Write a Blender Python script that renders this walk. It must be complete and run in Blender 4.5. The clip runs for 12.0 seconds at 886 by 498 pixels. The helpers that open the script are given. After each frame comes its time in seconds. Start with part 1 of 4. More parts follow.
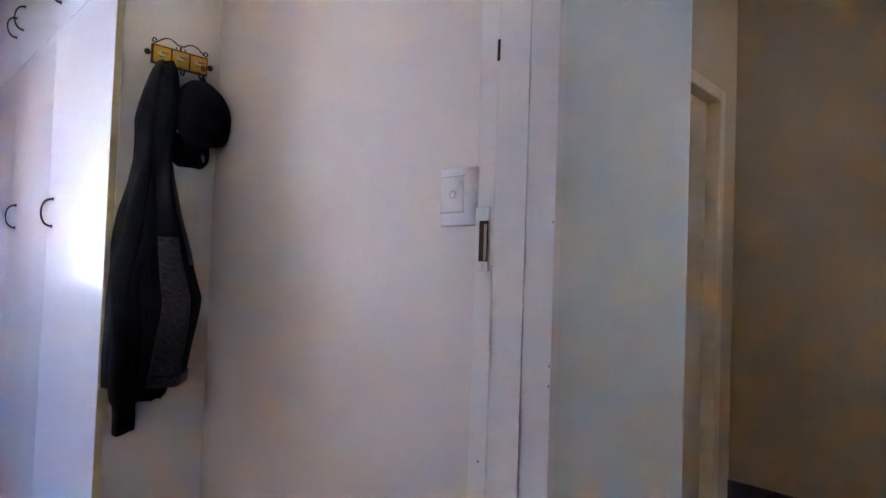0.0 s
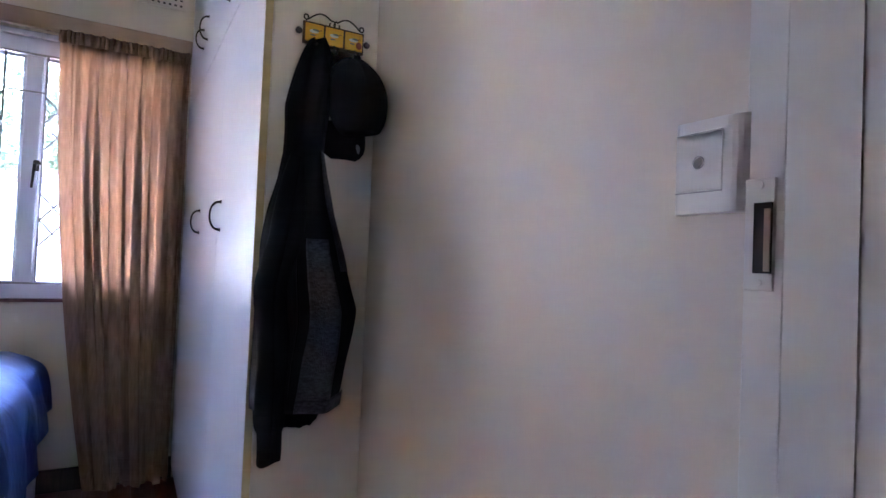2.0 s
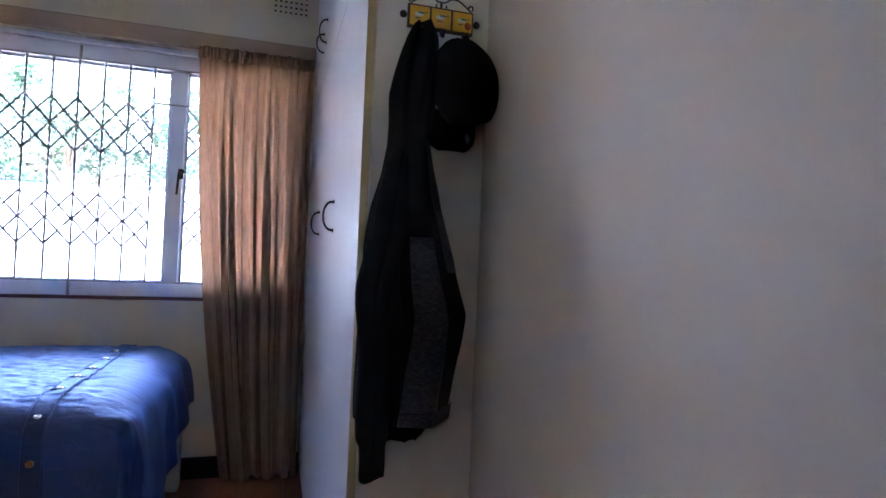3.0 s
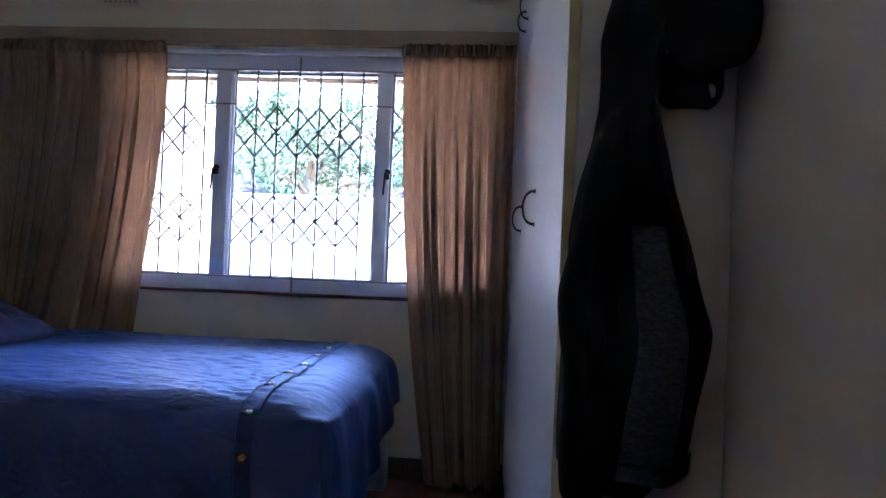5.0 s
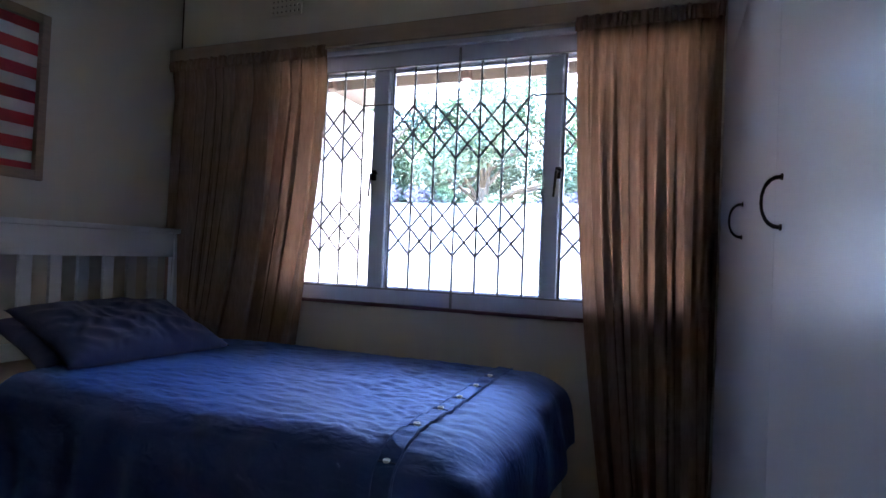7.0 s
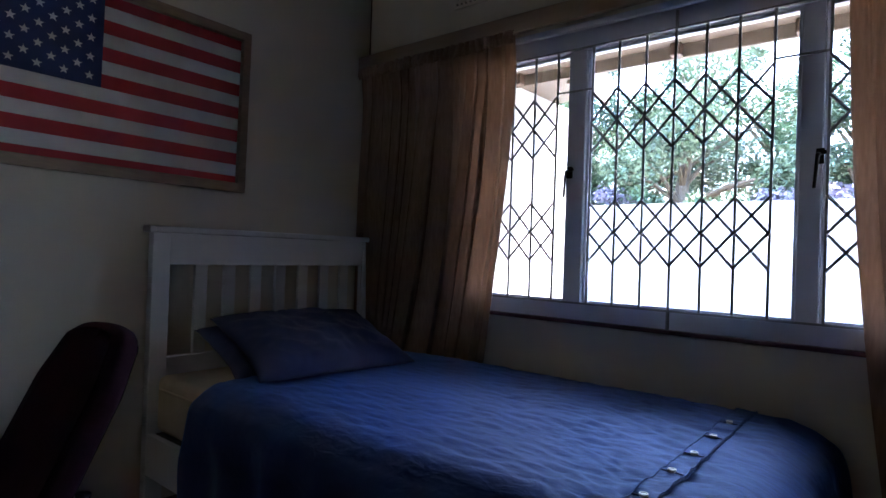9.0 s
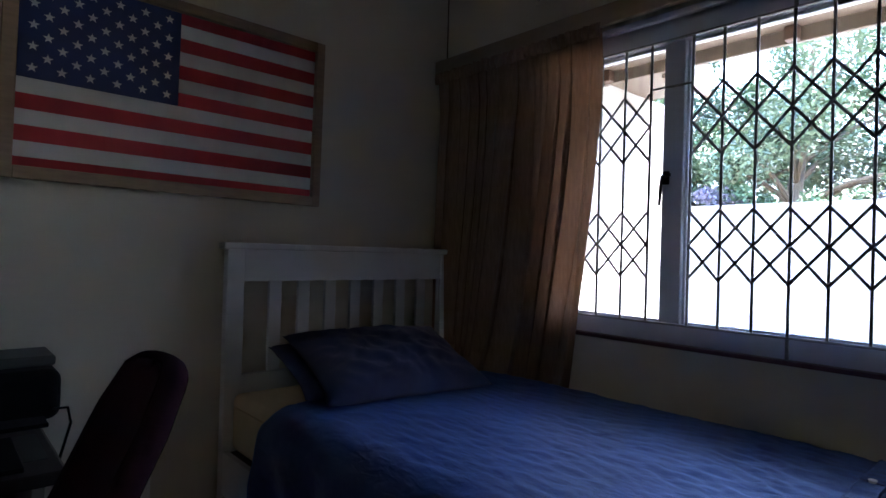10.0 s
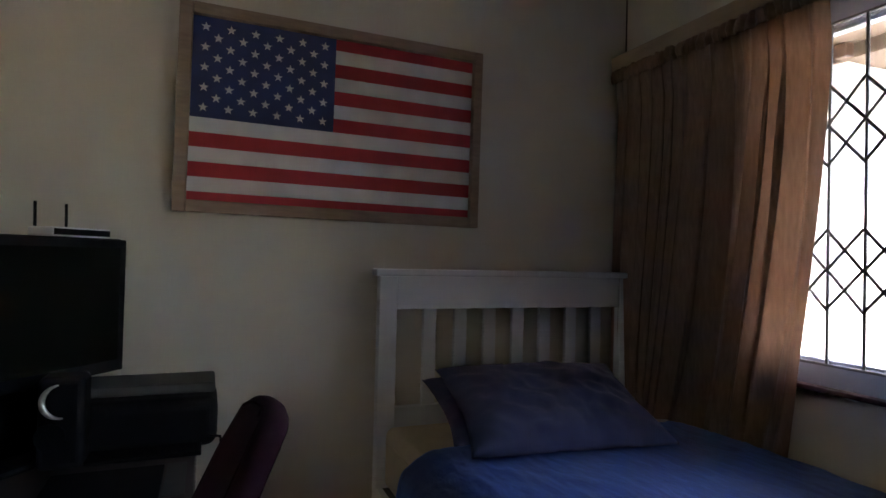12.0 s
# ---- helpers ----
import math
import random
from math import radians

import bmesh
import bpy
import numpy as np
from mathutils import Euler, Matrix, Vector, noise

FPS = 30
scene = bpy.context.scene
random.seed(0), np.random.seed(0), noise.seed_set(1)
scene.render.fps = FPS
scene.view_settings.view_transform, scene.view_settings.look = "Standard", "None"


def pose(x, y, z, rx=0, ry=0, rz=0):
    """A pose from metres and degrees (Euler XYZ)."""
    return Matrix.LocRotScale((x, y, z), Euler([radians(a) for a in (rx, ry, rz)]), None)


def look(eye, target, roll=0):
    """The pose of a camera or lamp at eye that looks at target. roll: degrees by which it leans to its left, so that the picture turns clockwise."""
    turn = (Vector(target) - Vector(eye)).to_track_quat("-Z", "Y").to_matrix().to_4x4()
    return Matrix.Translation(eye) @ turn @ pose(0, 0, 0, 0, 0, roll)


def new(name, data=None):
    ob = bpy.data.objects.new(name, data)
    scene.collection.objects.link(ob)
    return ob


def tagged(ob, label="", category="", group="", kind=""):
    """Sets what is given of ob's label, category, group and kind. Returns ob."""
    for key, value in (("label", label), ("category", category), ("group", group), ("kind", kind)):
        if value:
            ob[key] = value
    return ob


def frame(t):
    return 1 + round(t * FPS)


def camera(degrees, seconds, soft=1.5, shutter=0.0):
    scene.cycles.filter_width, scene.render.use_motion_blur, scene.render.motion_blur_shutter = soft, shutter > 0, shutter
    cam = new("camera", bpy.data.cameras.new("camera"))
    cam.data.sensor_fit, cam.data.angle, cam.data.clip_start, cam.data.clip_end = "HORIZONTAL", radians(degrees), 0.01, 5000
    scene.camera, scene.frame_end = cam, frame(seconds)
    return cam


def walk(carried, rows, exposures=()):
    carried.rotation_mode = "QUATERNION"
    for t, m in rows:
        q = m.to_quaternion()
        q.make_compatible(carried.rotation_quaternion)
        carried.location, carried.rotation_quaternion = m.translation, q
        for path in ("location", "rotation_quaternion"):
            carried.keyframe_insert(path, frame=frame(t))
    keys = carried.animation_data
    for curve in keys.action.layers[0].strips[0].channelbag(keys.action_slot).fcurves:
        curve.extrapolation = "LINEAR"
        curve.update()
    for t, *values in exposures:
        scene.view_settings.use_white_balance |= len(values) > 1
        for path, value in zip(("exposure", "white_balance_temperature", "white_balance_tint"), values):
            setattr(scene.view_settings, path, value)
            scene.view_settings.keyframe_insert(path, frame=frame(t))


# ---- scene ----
cam = camera(74.9, 12.0)
PATH = [
    (0, (-0.117, 0.051, 1.1), (-1.504, 1.491, 1.159), 2.0),
    (0.5, (-0.182, 0.117, 1.092), (-1.666, 1.457, 1.15), 2.2),
    (1, (-0.264, 0.179, 1.095), (-1.831, 1.419, 1.155), 2.3),
    (1.5, (-0.333, 0.218, 1.098), (-1.992, 1.334, 1.153), 2.3),
    (2, (-0.4, 0.256, 1.106), (-2.15, 1.222, 1.159), 2.4),
    (2.5, (-0.465, 0.303, 1.112), (-2.308, 1.078, 1.157), 2.4),
    (3, (-0.517, 0.342, 1.104), (-2.435, 0.905, 1.146), 2.4),
    (3.5, (-0.551, 0.364, 1.096), (-2.519, 0.717, 1.133), 2.3),
    (5.5, (-0.858, 0.39, 1.096), (-2.841, 0.13, 1.117), 2.5),
    (6, (-0.941, 0.37, 1.09), (-2.905, -0.007, 1.121), 2.6),
    (6.5, (-1.071, 0.37, 1.091), (-2.988, -0.198, 1.124), 2.3),
    (7, (-1.167, 0.335, 1.113), (-3.03, -0.391, 1.133), 2.3),
    (9, (-1.433, 0.137, 1.129), (-2.978, -1.132, 1.141), 2.0),
    (9.5, (-1.507, 0.095, 1.15), (-2.958, -1.281, 1.16), 1.9),
    (10, (-1.582, 0.06, 1.18), (-2.915, -1.431, 1.191), 1.7),
    (10.5, (-1.66, 0.012, 1.2), (-2.847, -1.597, 1.217), 1.7),
    (11, (-1.741, -0.011, 1.224), (-2.763, -1.73, 1.236), 1.6),
    (11.5, (-1.797, -0.045, 1.238), (-2.675, -1.842, 1.257), 1.5),
    (12, (-1.849, -0.075, 1.24), (-2.604, -1.927, 1.27), 1.4),
]
EXPOSURES = [(0, 7.72, 5850, 33), (1.0, 7.55, 5870, 33), (2.0, 7.42, 5760, 31), (3.0, 6.9, 5600, 28), (3.6, 6.65, 5550, 27), (5.3, 5.95, 5550, 27), (7.0, 5.47, 5650, 25), (9.0, 4.7, 5800, 23), (9.6, 4.5, 5900, 22), (10.5, 4.5, 6100, 22), (12.0, 5.32, 6750, 23)]
walk(cam, [(t, look(eye, target, roll)) for t, eye, target, roll in PATH], EXPOSURES)

# ---- world and light ----
world = bpy.data.worlds.new("daylight")
world.use_nodes = True
scene.world = world
sky = world.node_tree.nodes.new("ShaderNodeTexSky")
sky.sky_type = "NISHITA"
sky.sun_disc = False
sky.sun_elevation = radians(58)
sky.sun_rotation = radians(-55)
world.node_tree.nodes["Background"].inputs["Strength"].default_value = 0.15
world.node_tree.links.new(sky.outputs["Color"], world.node_tree.nodes["Background"].inputs["Color"])

sun_data = bpy.data.lights.new("sun", "SUN")
sun_data.energy = 3.4
sun_data.angle = radians(0.5)
sun_data.color = (1.0, 0.95, 0.87)
sun = new("sun", sun_data)
sun.matrix_world = look((0, 0, 0), (0.434, -0.304, -0.848))


# ---- materials ----
def mat(name, color, rough=0.6, vary=0.08, scale=6.0, bump=0.0, bump_scale=120.0, metal=0.0, stretch=(1, 1, 1), dark=None, spec=0.5):
    m = bpy.data.materials.new(name)
    m.use_nodes = True
    nt = m.node_tree
    n, l = nt.nodes, nt.links
    b = n["Principled BSDF"]
    b.inputs["Roughness"].default_value = rough
    b.inputs["Metallic"].default_value = metal
    b.inputs["Specular IOR Level"].default_value = spec
    tc = n.new("ShaderNodeTexCoord")
    mp = n.new("ShaderNodeMapping")
    mp.inputs["Scale"].default_value = stretch
    l.new(tc.outputs["Object"], mp.inputs["Vector"])
    big = n.new("ShaderNodeTexNoise")
    big.inputs["Scale"].default_value, big.inputs["Detail"].default_value = scale, 5
    l.new(mp.outputs["Vector"], big.inputs["Vector"])
    ramp = n.new("ShaderNodeValToRGB")
    lo = dark or [c * (1 - vary) for c in color]
    hi = [min(1, c * (1 + vary * 0.6)) for c in color]
    ramp.color_ramp.elements[0].position, ramp.color_ramp.elements[1].position = 0.3, 0.72
    ramp.color_ramp.elements[0].color = (*lo, 1)
    ramp.color_ramp.elements[1].color = (*hi, 1)
    l.new(big.outputs["Fac"], ramp.inputs["Fac"])
    l.new(ramp.outputs["Color"], b.inputs["Base Color"])
    if bump:
        fine = n.new("ShaderNodeTexNoise")
        fine.inputs["Scale"].default_value, fine.inputs["Detail"].default_value = bump_scale, 4
        l.new(mp.outputs["Vector"], fine.inputs["Vector"])
        bp = n.new("ShaderNodeBump")
        bp.inputs["Strength"].default_value, bp.inputs["Distance"].default_value = bump, 0.004
        l.new(fine.outputs["Fac"], bp.inputs["Height"])
        l.new(bp.outputs["Normal"], b.inputs["Normal"])
    return m


def fabric(name, color, through_light=0.0, weave=900.0, vary=0.15, scale=14.0, stretch=(1, 1, 1), strength=0.35, warm=None):
    m = mat(name, color, 0.92, vary, scale, 0.0, stretch=stretch, spec=0.15)
    nt = m.node_tree
    n, l = nt.nodes, nt.links
    b = n["Principled BSDF"]
    b.inputs["Sheen Weight"].default_value = 0.0 if max(color) < 0.03 else 0.12
    tc = n.new("ShaderNodeTexCoord")
    fine = n.new("ShaderNodeTexNoise")
    fine.inputs["Scale"].default_value, fine.inputs["Detail"].default_value = weave, 3
    l.new(tc.outputs["Object"], fine.inputs["Vector"])
    bp = n.new("ShaderNodeBump")
    bp.inputs["Strength"].default_value, bp.inputs["Distance"].default_value = strength, 0.002
    l.new(fine.outputs["Fac"], bp.inputs["Height"])
    l.new(bp.outputs["Normal"], b.inputs["Normal"])
    if through_light:
        tr = n.new("ShaderNodeBsdfTranslucent")
        tr.inputs["Color"].default_value = (*(warm or color), 1)
        mx = n.new("ShaderNodeMixShader")
        mx.inputs["Fac"].default_value = through_light
        l.new(b.outputs["BSDF"], mx.inputs[1])
        l.new(tr.outputs["BSDF"], mx.inputs[2])
        l.new(mx.outputs["Shader"], n["Material Output"].inputs["Surface"])
    return m


WALL = mat("cream_wall_paint", (0.66, 0.61, 0.50), 0.62, 0.05, 2.5, 0.12, 160)
# WALL's paint again, with the pinkish light on the north wall put in
WALL_PINK_LIGHT = mat("wall_paint_pink_light", (0.68, 0.62, 0.545), 0.6, 0.04, 2.5, 0.12, 160)
# cream hall paint; the hall's low warm light is put into its brown
HALLWALL_DIM = mat("dim_lit_hall_wall_paint", (0.44, 0.33, 0.19), 0.6, 0.06, 2.0, 0.12, 160)
GREENWALL = mat("pale_green_wall_paint", (0.61, 0.67, 0.59), 0.5, 0.05, 2.0, 0.1, 160)
CEIL = mat("ceiling_paint", (0.64, 0.58, 0.47), 0.8, 0.04, 2.0, 0.1, 120)
TRIM = mat("white_gloss_trim", (0.72, 0.70, 0.66), 0.35, 0.05, 5.0, 0.08, 60)
# white trim of the inner door, dim warm light put into the colour
TRIM_DIM = mat("white_gloss_trim_dim", (0.56, 0.44, 0.27), 0.4, 0.06, 5.0, 0.08, 60)
FRAME = mat("white_window_paint", (0.62, 0.65, 0.74), 0.4, 0.05, 6.0, 0.06, 90)
WARD = mat("white_wardrobe_enamel", (0.57, 0.59, 0.65), 0.29, 0.03, 3.0, 0.02, 20)
LIPPING = mat("yellowed_edging", (0.60, 0.50, 0.26), 0.5, 0.1, 20)
PANEL = mat("wardrobe_side_paint", (0.74, 0.71, 0.64), 0.55, 0.05, 3.0, 0.08, 140)
SKIRT = mat("dark_skirting_wood", (0.07, 0.045, 0.03), 0.45, 0.3, 12, 0.1, 80, stretch=(1, 8, 1))
PLANK = mat("red_brown_floor_wood", (0.27, 0.10, 0.055), 0.35, 0.3, 9, 0.1, 90, stretch=(1, 7, 7))
SILL = mat("oxblood_sill_tile", (0.12, 0.045, 0.05), 0.35, 0.2, 10, 0.05, 80)
PELMET = mat("tan_pelmet_wood", (0.36, 0.26, 0.18), 0.55, 0.12, 6, 0.08, 90, stretch=(6, 1, 6))
CURTAIN = fabric("brown_curtain_cloth", (0.275, 0.18, 0.13), 0.115, 700, 0.22, 30, (3, 3, 0.5), 0.3, (0.50, 0.25, 0.13))
DENIM = fabric("blue_denim_cloth", (0.052, 0.066, 0.162), 0.0, 800, 0.16, 10, strength=0.5)
denim = DENIM.node_tree.nodes["Principled BSDF"]
denim.inputs["Roughness"].default_value = 0.55
denim.inputs["Specular IOR Level"].default_value = 0.85
# blue skylight on the bed is put into the specular and sheen tints
denim.inputs["Specular Tint"].default_value = (0.12, 0.40, 1.0, 1)
denim.inputs["Sheen Weight"].default_value = 0.42
denim.inputs["Sheen Roughness"].default_value = 0.34
denim.inputs["Sheen Tint"].default_value = (0.10, 0.33, 1.0, 1)
dn, dl = DENIM.node_tree.nodes, DENIM.node_tree.links
crease_co, crease_map, crease, crease_bump = (dn.new("ShaderNode" + k) for k in ("TexCoord", "Mapping", "TexNoise", "Bump"))
crease_map.inputs["Scale"].default_value = (42, 16, 20)
crease.inputs["Scale"].default_value, crease.inputs["Detail"].default_value, crease.inputs["Distortion"].default_value = 1.0, 3.0, 0.8
crease_bump.inputs["Strength"].default_value, crease_bump.inputs["Distance"].default_value = 0.45, 0.011
dl.new(crease_co.outputs["Object"], crease_map.inputs["Vector"])
dl.new(crease_map.outputs["Vector"], crease.inputs["Vector"])
dl.new(crease.outputs["Fac"], crease_bump.inputs["Height"])
dl.new(crease_bump.outputs["Normal"], next(k for k in dn if k.type == "BUMP" and k != crease_bump).inputs["Normal"])
DENIMDARK = DENIM.copy()
DENIMDARK.name = "darker_blue_denim_band"
for stop_ in next(k for k in DENIMDARK.node_tree.nodes if k.type == "VALTORGB").color_ramp.elements:
    stop_.color = [c * 0.72 for c in stop_.color[:3]] + [1]
PILLOWC = fabric("dark_denim_pillowcase", (0.048, 0.056, 0.120), 0.0, 800, 0.2, 9, strength=0.5)
MATTRESS = fabric("cream_mattress_ticking", (0.62, 0.50, 0.33), 0.0, 500, 0.1, 8)
BLACKCLOTH = fabric("black_jacket_cloth", (0.007, 0.007, 0.009), 0.0, 600, 0.3, 12)
GREYCLOTH = fabric("grey_marl_cloth", (0.055, 0.058, 0.068), 0.0, 220, 0.6, 90, (1, 1, 2.5), 0.6)
CAPCLOTH = fabric("black_cap_cloth", (0.006, 0.006, 0.008), 0.0, 600, 0.3, 12)
CHAIRCLOTH = fabric("maroon_chair_fabric", (0.028, 0.007, 0.014), 0.0, 500, 0.25, 15)
BEDWHITE = mat("white_bed_paint", (0.70, 0.71, 0.69), 0.42, 0.06, 6, 0.08, 60)
IRON = mat("dark_iron", (0.035, 0.032, 0.03), 0.45, 0.2, 30, metal=0.7)
GRILLE = mat("grey_painted_steel", (0.25, 0.255, 0.26), 0.45, 0.15, 30)
STEEL = mat("nickel_steel", (0.62, 0.60, 0.56), 0.28, 0.1, 30, metal=1.0)
BRASS = mat("brass_button_metal", (0.30, 0.14, 0.06), 0.3, 0.15, 30, metal=1.0)
PLASTIC = mat("white_switch_plastic", (0.78, 0.77, 0.76), 0.3, 0.02, 10)
GROOVE = mat("grey_switch_shadow_line", (0.36, 0.36, 0.37), 0.5, 0.05, 20)
BLACKPL = mat("black_plastic", (0.006, 0.006, 0.007), 0.6, 0.2, 30, spec=0.1)
SCREEN = mat("dark_screen_glass", (0.005, 0.006, 0.004), 0.22, 0.1, 5, spec=0.2)
GREYPL = mat("grey_printer_plastic", (0.045, 0.047, 0.043), 0.55, 0.1, 20)
DESKW = mat("dark_desk_laminate", (0.035, 0.025, 0.018), 0.55, 0.15, 8, 0.05, 60, stretch=(1, 6, 6))
DESKEDGE = mat("pale_desk_edging", (0.17, 0.14, 0.105), 0.5, 0.12, 8)
PICFRAME = mat("light_wood_frame", (0.34, 0.245, 0.165), 0.6, 0.15, 14, 0.15, 120, stretch=(1, 5, 5))
FRED = mat("printed_red", (0.47, 0.026, 0.035), 0.55, 0.2, 9, 0.1, 200)
FWHITE = mat("printed_white", (0.66, 0.67, 0.64), 0.55, 0.12, 9, 0.1, 200)
FBLUE = mat("printed_blue", (0.026, 0.046, 0.15), 0.55, 0.25, 8, 0.1, 200)
YTILE = mat("yellow_glazed_tile", (0.72, 0.40, 0.03), 0.3, 0.1, 25)
BROWN = mat("dark_brown_wood", (0.06, 0.03, 0.018), 0.5, 0.2, 30)
BIRDGREY = mat("grey_blue_motif", (0.15, 0.17, 0.18), 0.5, 0.3, 60)
REDKNOB = mat("red_brown_motif", (0.30, 0.08, 0.04), 0.5, 0.2, 40)
DARKHOLE = mat("dark_recess", (0.025, 0.019, 0.014), 0.9, 0.2, 20)
PAVE = mat("pale_concrete_paving", (0.34, 0.32, 0.285), 0.85, 0.15, 1.2, 0.3, 40)
RENDERW = mat("white_render_wall", (0.44, 0.43, 0.405), 0.8, 0.08, 1.5, 0.25, 60)
EAVE = mat("brown_painted_eave", (0.105, 0.078, 0.058), 0.6, 0.12, 5, 0.1, 60)
BARK = mat("grey_brown_bark", (0.16, 0.12, 0.085), 0.9, 0.35, 14, 0.6, 40, stretch=(3, 3, 0.6))
LEAF = mat("green_leaves", (0.105, 0.175, 0.095), 0.5, 0.5, 1.5)
LEAFB = mat("bluish_green_leaves", (0.10, 0.165, 0.125), 0.5, 0.5, 1.5)
LEAFY = mat("sunlit_green_leaves", (0.14, 0.20, 0.125), 0.5, 0.45, 1.5)
LILAC = mat("lilac_blossom", (0.21, 0.19, 0.26), 0.6, 0.4, 4)
GRASS = mat("lawn_grass", (0.08, 0.13, 0.04), 0.9, 0.4, 3)
SOIL = mat("ochre_bank_soil", (0.45, 0.36, 0.25), 0.95, 0.25, 2, 0.4, 30)

GLASS = bpy.data.materials.new("window_glass")
GLASS.use_nodes = True
gn, gl = GLASS.node_tree.nodes, GLASS.node_tree.links
gt, gg, gf, gm = (gn.new("ShaderNodeBsdf" + k) if k in ("Transparent", "Glossy") else gn.new("ShaderNode" + k) for k in ("Transparent", "Glossy", "Fresnel", "MixShader"))
gt.inputs["Color"].default_value = (0.94, 0.97, 0.96, 1)
gg.inputs["Roughness"].default_value = 0.02
gf.inputs["IOR"].default_value = 1.45
gl.new(gf.outputs["Fac"], gm.inputs["Fac"])
gl.new(gt.outputs["BSDF"], gm.inputs[1])
gl.new(gg.outputs["BSDF"], gm.inputs[2])
gl.new(gm.outputs["Shader"], gn["Material Output"].inputs["Surface"])

# tint of an unseen pane, added to warm the hall's daylight
HALL_TINT = bpy.data.materials.new("hall_light_tint")
HALL_TINT.use_nodes = True
an, al = HALL_TINT.node_tree.nodes, HALL_TINT.node_tree.links
amber = an.new("ShaderNodeBsdfTranslucent")
amber.inputs["Color"].default_value = (0.99, 0.95, 0.89, 1)
al.new(amber.outputs["BSDF"], an["Material Output"].inputs["Surface"])

# ---- building helpers ----
ORIGIN = {}


def finish(name, bm, material, base, smooth=False):
    bmesh.ops.translate(bm, vec=-Vector(base), verts=bm.verts)
    me = bpy.data.meshes.new(name)
    bm.to_mesh(me)
    bm.free()
    me.materials.append(material)
    if smooth:
        me.shade_smooth()
    return new(name, me)


def thing(name, bm, material, label, category, base=(0, 0, 0), group="", kind="", smooth=False):
    ob = finish(name, bm, material, base, smooth)
    ob.location = base
    ORIGIN[ob] = Vector(base)
    return tagged(ob, label, category, group, kind)


def empty(name, base, label, category, group="", kind=""):
    ob = new(name)
    ob.location = base
    ORIGIN[ob] = Vector(base)
    return tagged(ob, label, category, group, kind)


def part(name, bm, material, parent, label="", smooth=False):
    ob = finish(name, bm, material, ORIGIN[parent], smooth)
    ob.parent = parent
    ORIGIN[ob] = ORIGIN[parent]
    return tagged(ob, label)


def box(x0, x1, y0, y1, z0, z1, bevel=0.0, seg=2, bm=None, turn=None):
    own = bmesh.new()
    bmesh.ops.create_cube(own, size=1)
    m = Matrix.Translation(((x0 + x1) / 2, (y0 + y1) / 2, (z0 + z1) / 2)) @ Matrix.Diagonal((abs(x1 - x0), abs(y1 - y0), abs(z1 - z0), 1))
    bmesh.ops.transform(own, matrix=m, verts=own.verts)
    if bevel:
        bmesh.ops.bevel(own, geom=own.edges[:], offset=bevel, segments=seg, profile=0.5, affect="EDGES")
    if turn is not None:
        bmesh.ops.transform(own, matrix=turn, verts=own.verts)
    if bm is None:
        return own
    me = bpy.data.meshes.new("joined")
    own.to_mesh(me)
    own.free()
    bm.from_mesh(me)
    bpy.data.meshes.remove(me)
    return bm


def tube(points, r, n=8, bm=None, closed=False):
    bm = bm or bmesh.new()
    pts = [Vector(p) for p in points]
    rings = []
    up = Vector((0.31, 0.17, 0.93))
    for i, p in enumerate(pts):
        d = (pts[min(i + 1, len(pts) - 1)] - pts[max(i - 1, 0)]).normalized()
        a = d.cross(up)
        if a.length < 0.05:
            a = d.cross(Vector((1, 0, 0)))
        a.normalize()
        b = d.cross(a)
        rr = r[i] if isinstance(r, (list, tuple)) else r
        rings.append([bm.verts.new(p + (a * math.cos(2 * math.pi * k / n) + b * math.sin(2 * math.pi * k / n)) * rr) for k in range(n)])
    for i in range(len(rings) - 1):
        for k in range(n):
            bm.faces.new((rings[i][k], rings[i][(k + 1) % n], rings[i + 1][(k + 1) % n], rings[i + 1][k]))
    if not closed:
        bm.faces.new(rings[0][::-1])
        bm.faces.new(rings[-1])
    return bm


def cyl(a, b, r, n=16, bm=None):
    return tube([a, b], r, n, bm)


def sheet(nu, nv, f, thickness=0.0):
    bm = bmesh.new()
    g = [[bm.verts.new(f(i / (nu - 1), j / (nv - 1))) for j in range(nv)] for i in range(nu)]
    for i in range(nu - 1):
        for j in range(nv - 1):
            bm.faces.new((g[i][j], g[i + 1][j], g[i + 1][j + 1], g[i][j + 1]))
    if thickness:
        bmesh.ops.recalc_face_normals(bm, faces=bm.faces)
        bmesh.ops.solidify(bm, geom=bm.faces[:], thickness=thickness)
    return bm


def ellipsoid(c, r, bm=None, u=20, v=12):
    own = bmesh.new()
    bmesh.ops.create_uvsphere(own, u_segments=u, v_segments=v, radius=1)
    bmesh.ops.transform(own, matrix=Matrix.Translation(c) @ Matrix.Diagonal((*r, 1)), verts=own.verts)
    return own


def nz(x, y, z=0.0, s=1.0):
    return noise.noise(Vector((x * s, y * s, z * s)))


# ---- bedroom shell ----
FL = -0.02
CH = 2.62
XW, YS, YN = -3.62, -2.23, 0.80
XD0, XD1 = -0.78, -0.610
WY0, WY1, WZ0, WZ1 = -1.55, 0.47, 0.87, 2.08


def structure(name, bm, material, label, category, smooth=False):
    return thing(name, bm, material, label, category, kind="structure", smooth=smooth)


floor = structure("floor", box(-3.84, 1.75, -2.4, 3.4, FL - 0.15, FL - 0.012), PLANK, "red-brown polished wooden floor of bedroom and hall", "floor")
ceiling = structure("ceiling", box(-3.84, 1.75, -2.4, 3.4, CH, CH + 0.1), CEIL, "plain off-white painted ceiling of bedroom and hall", "ceiling")

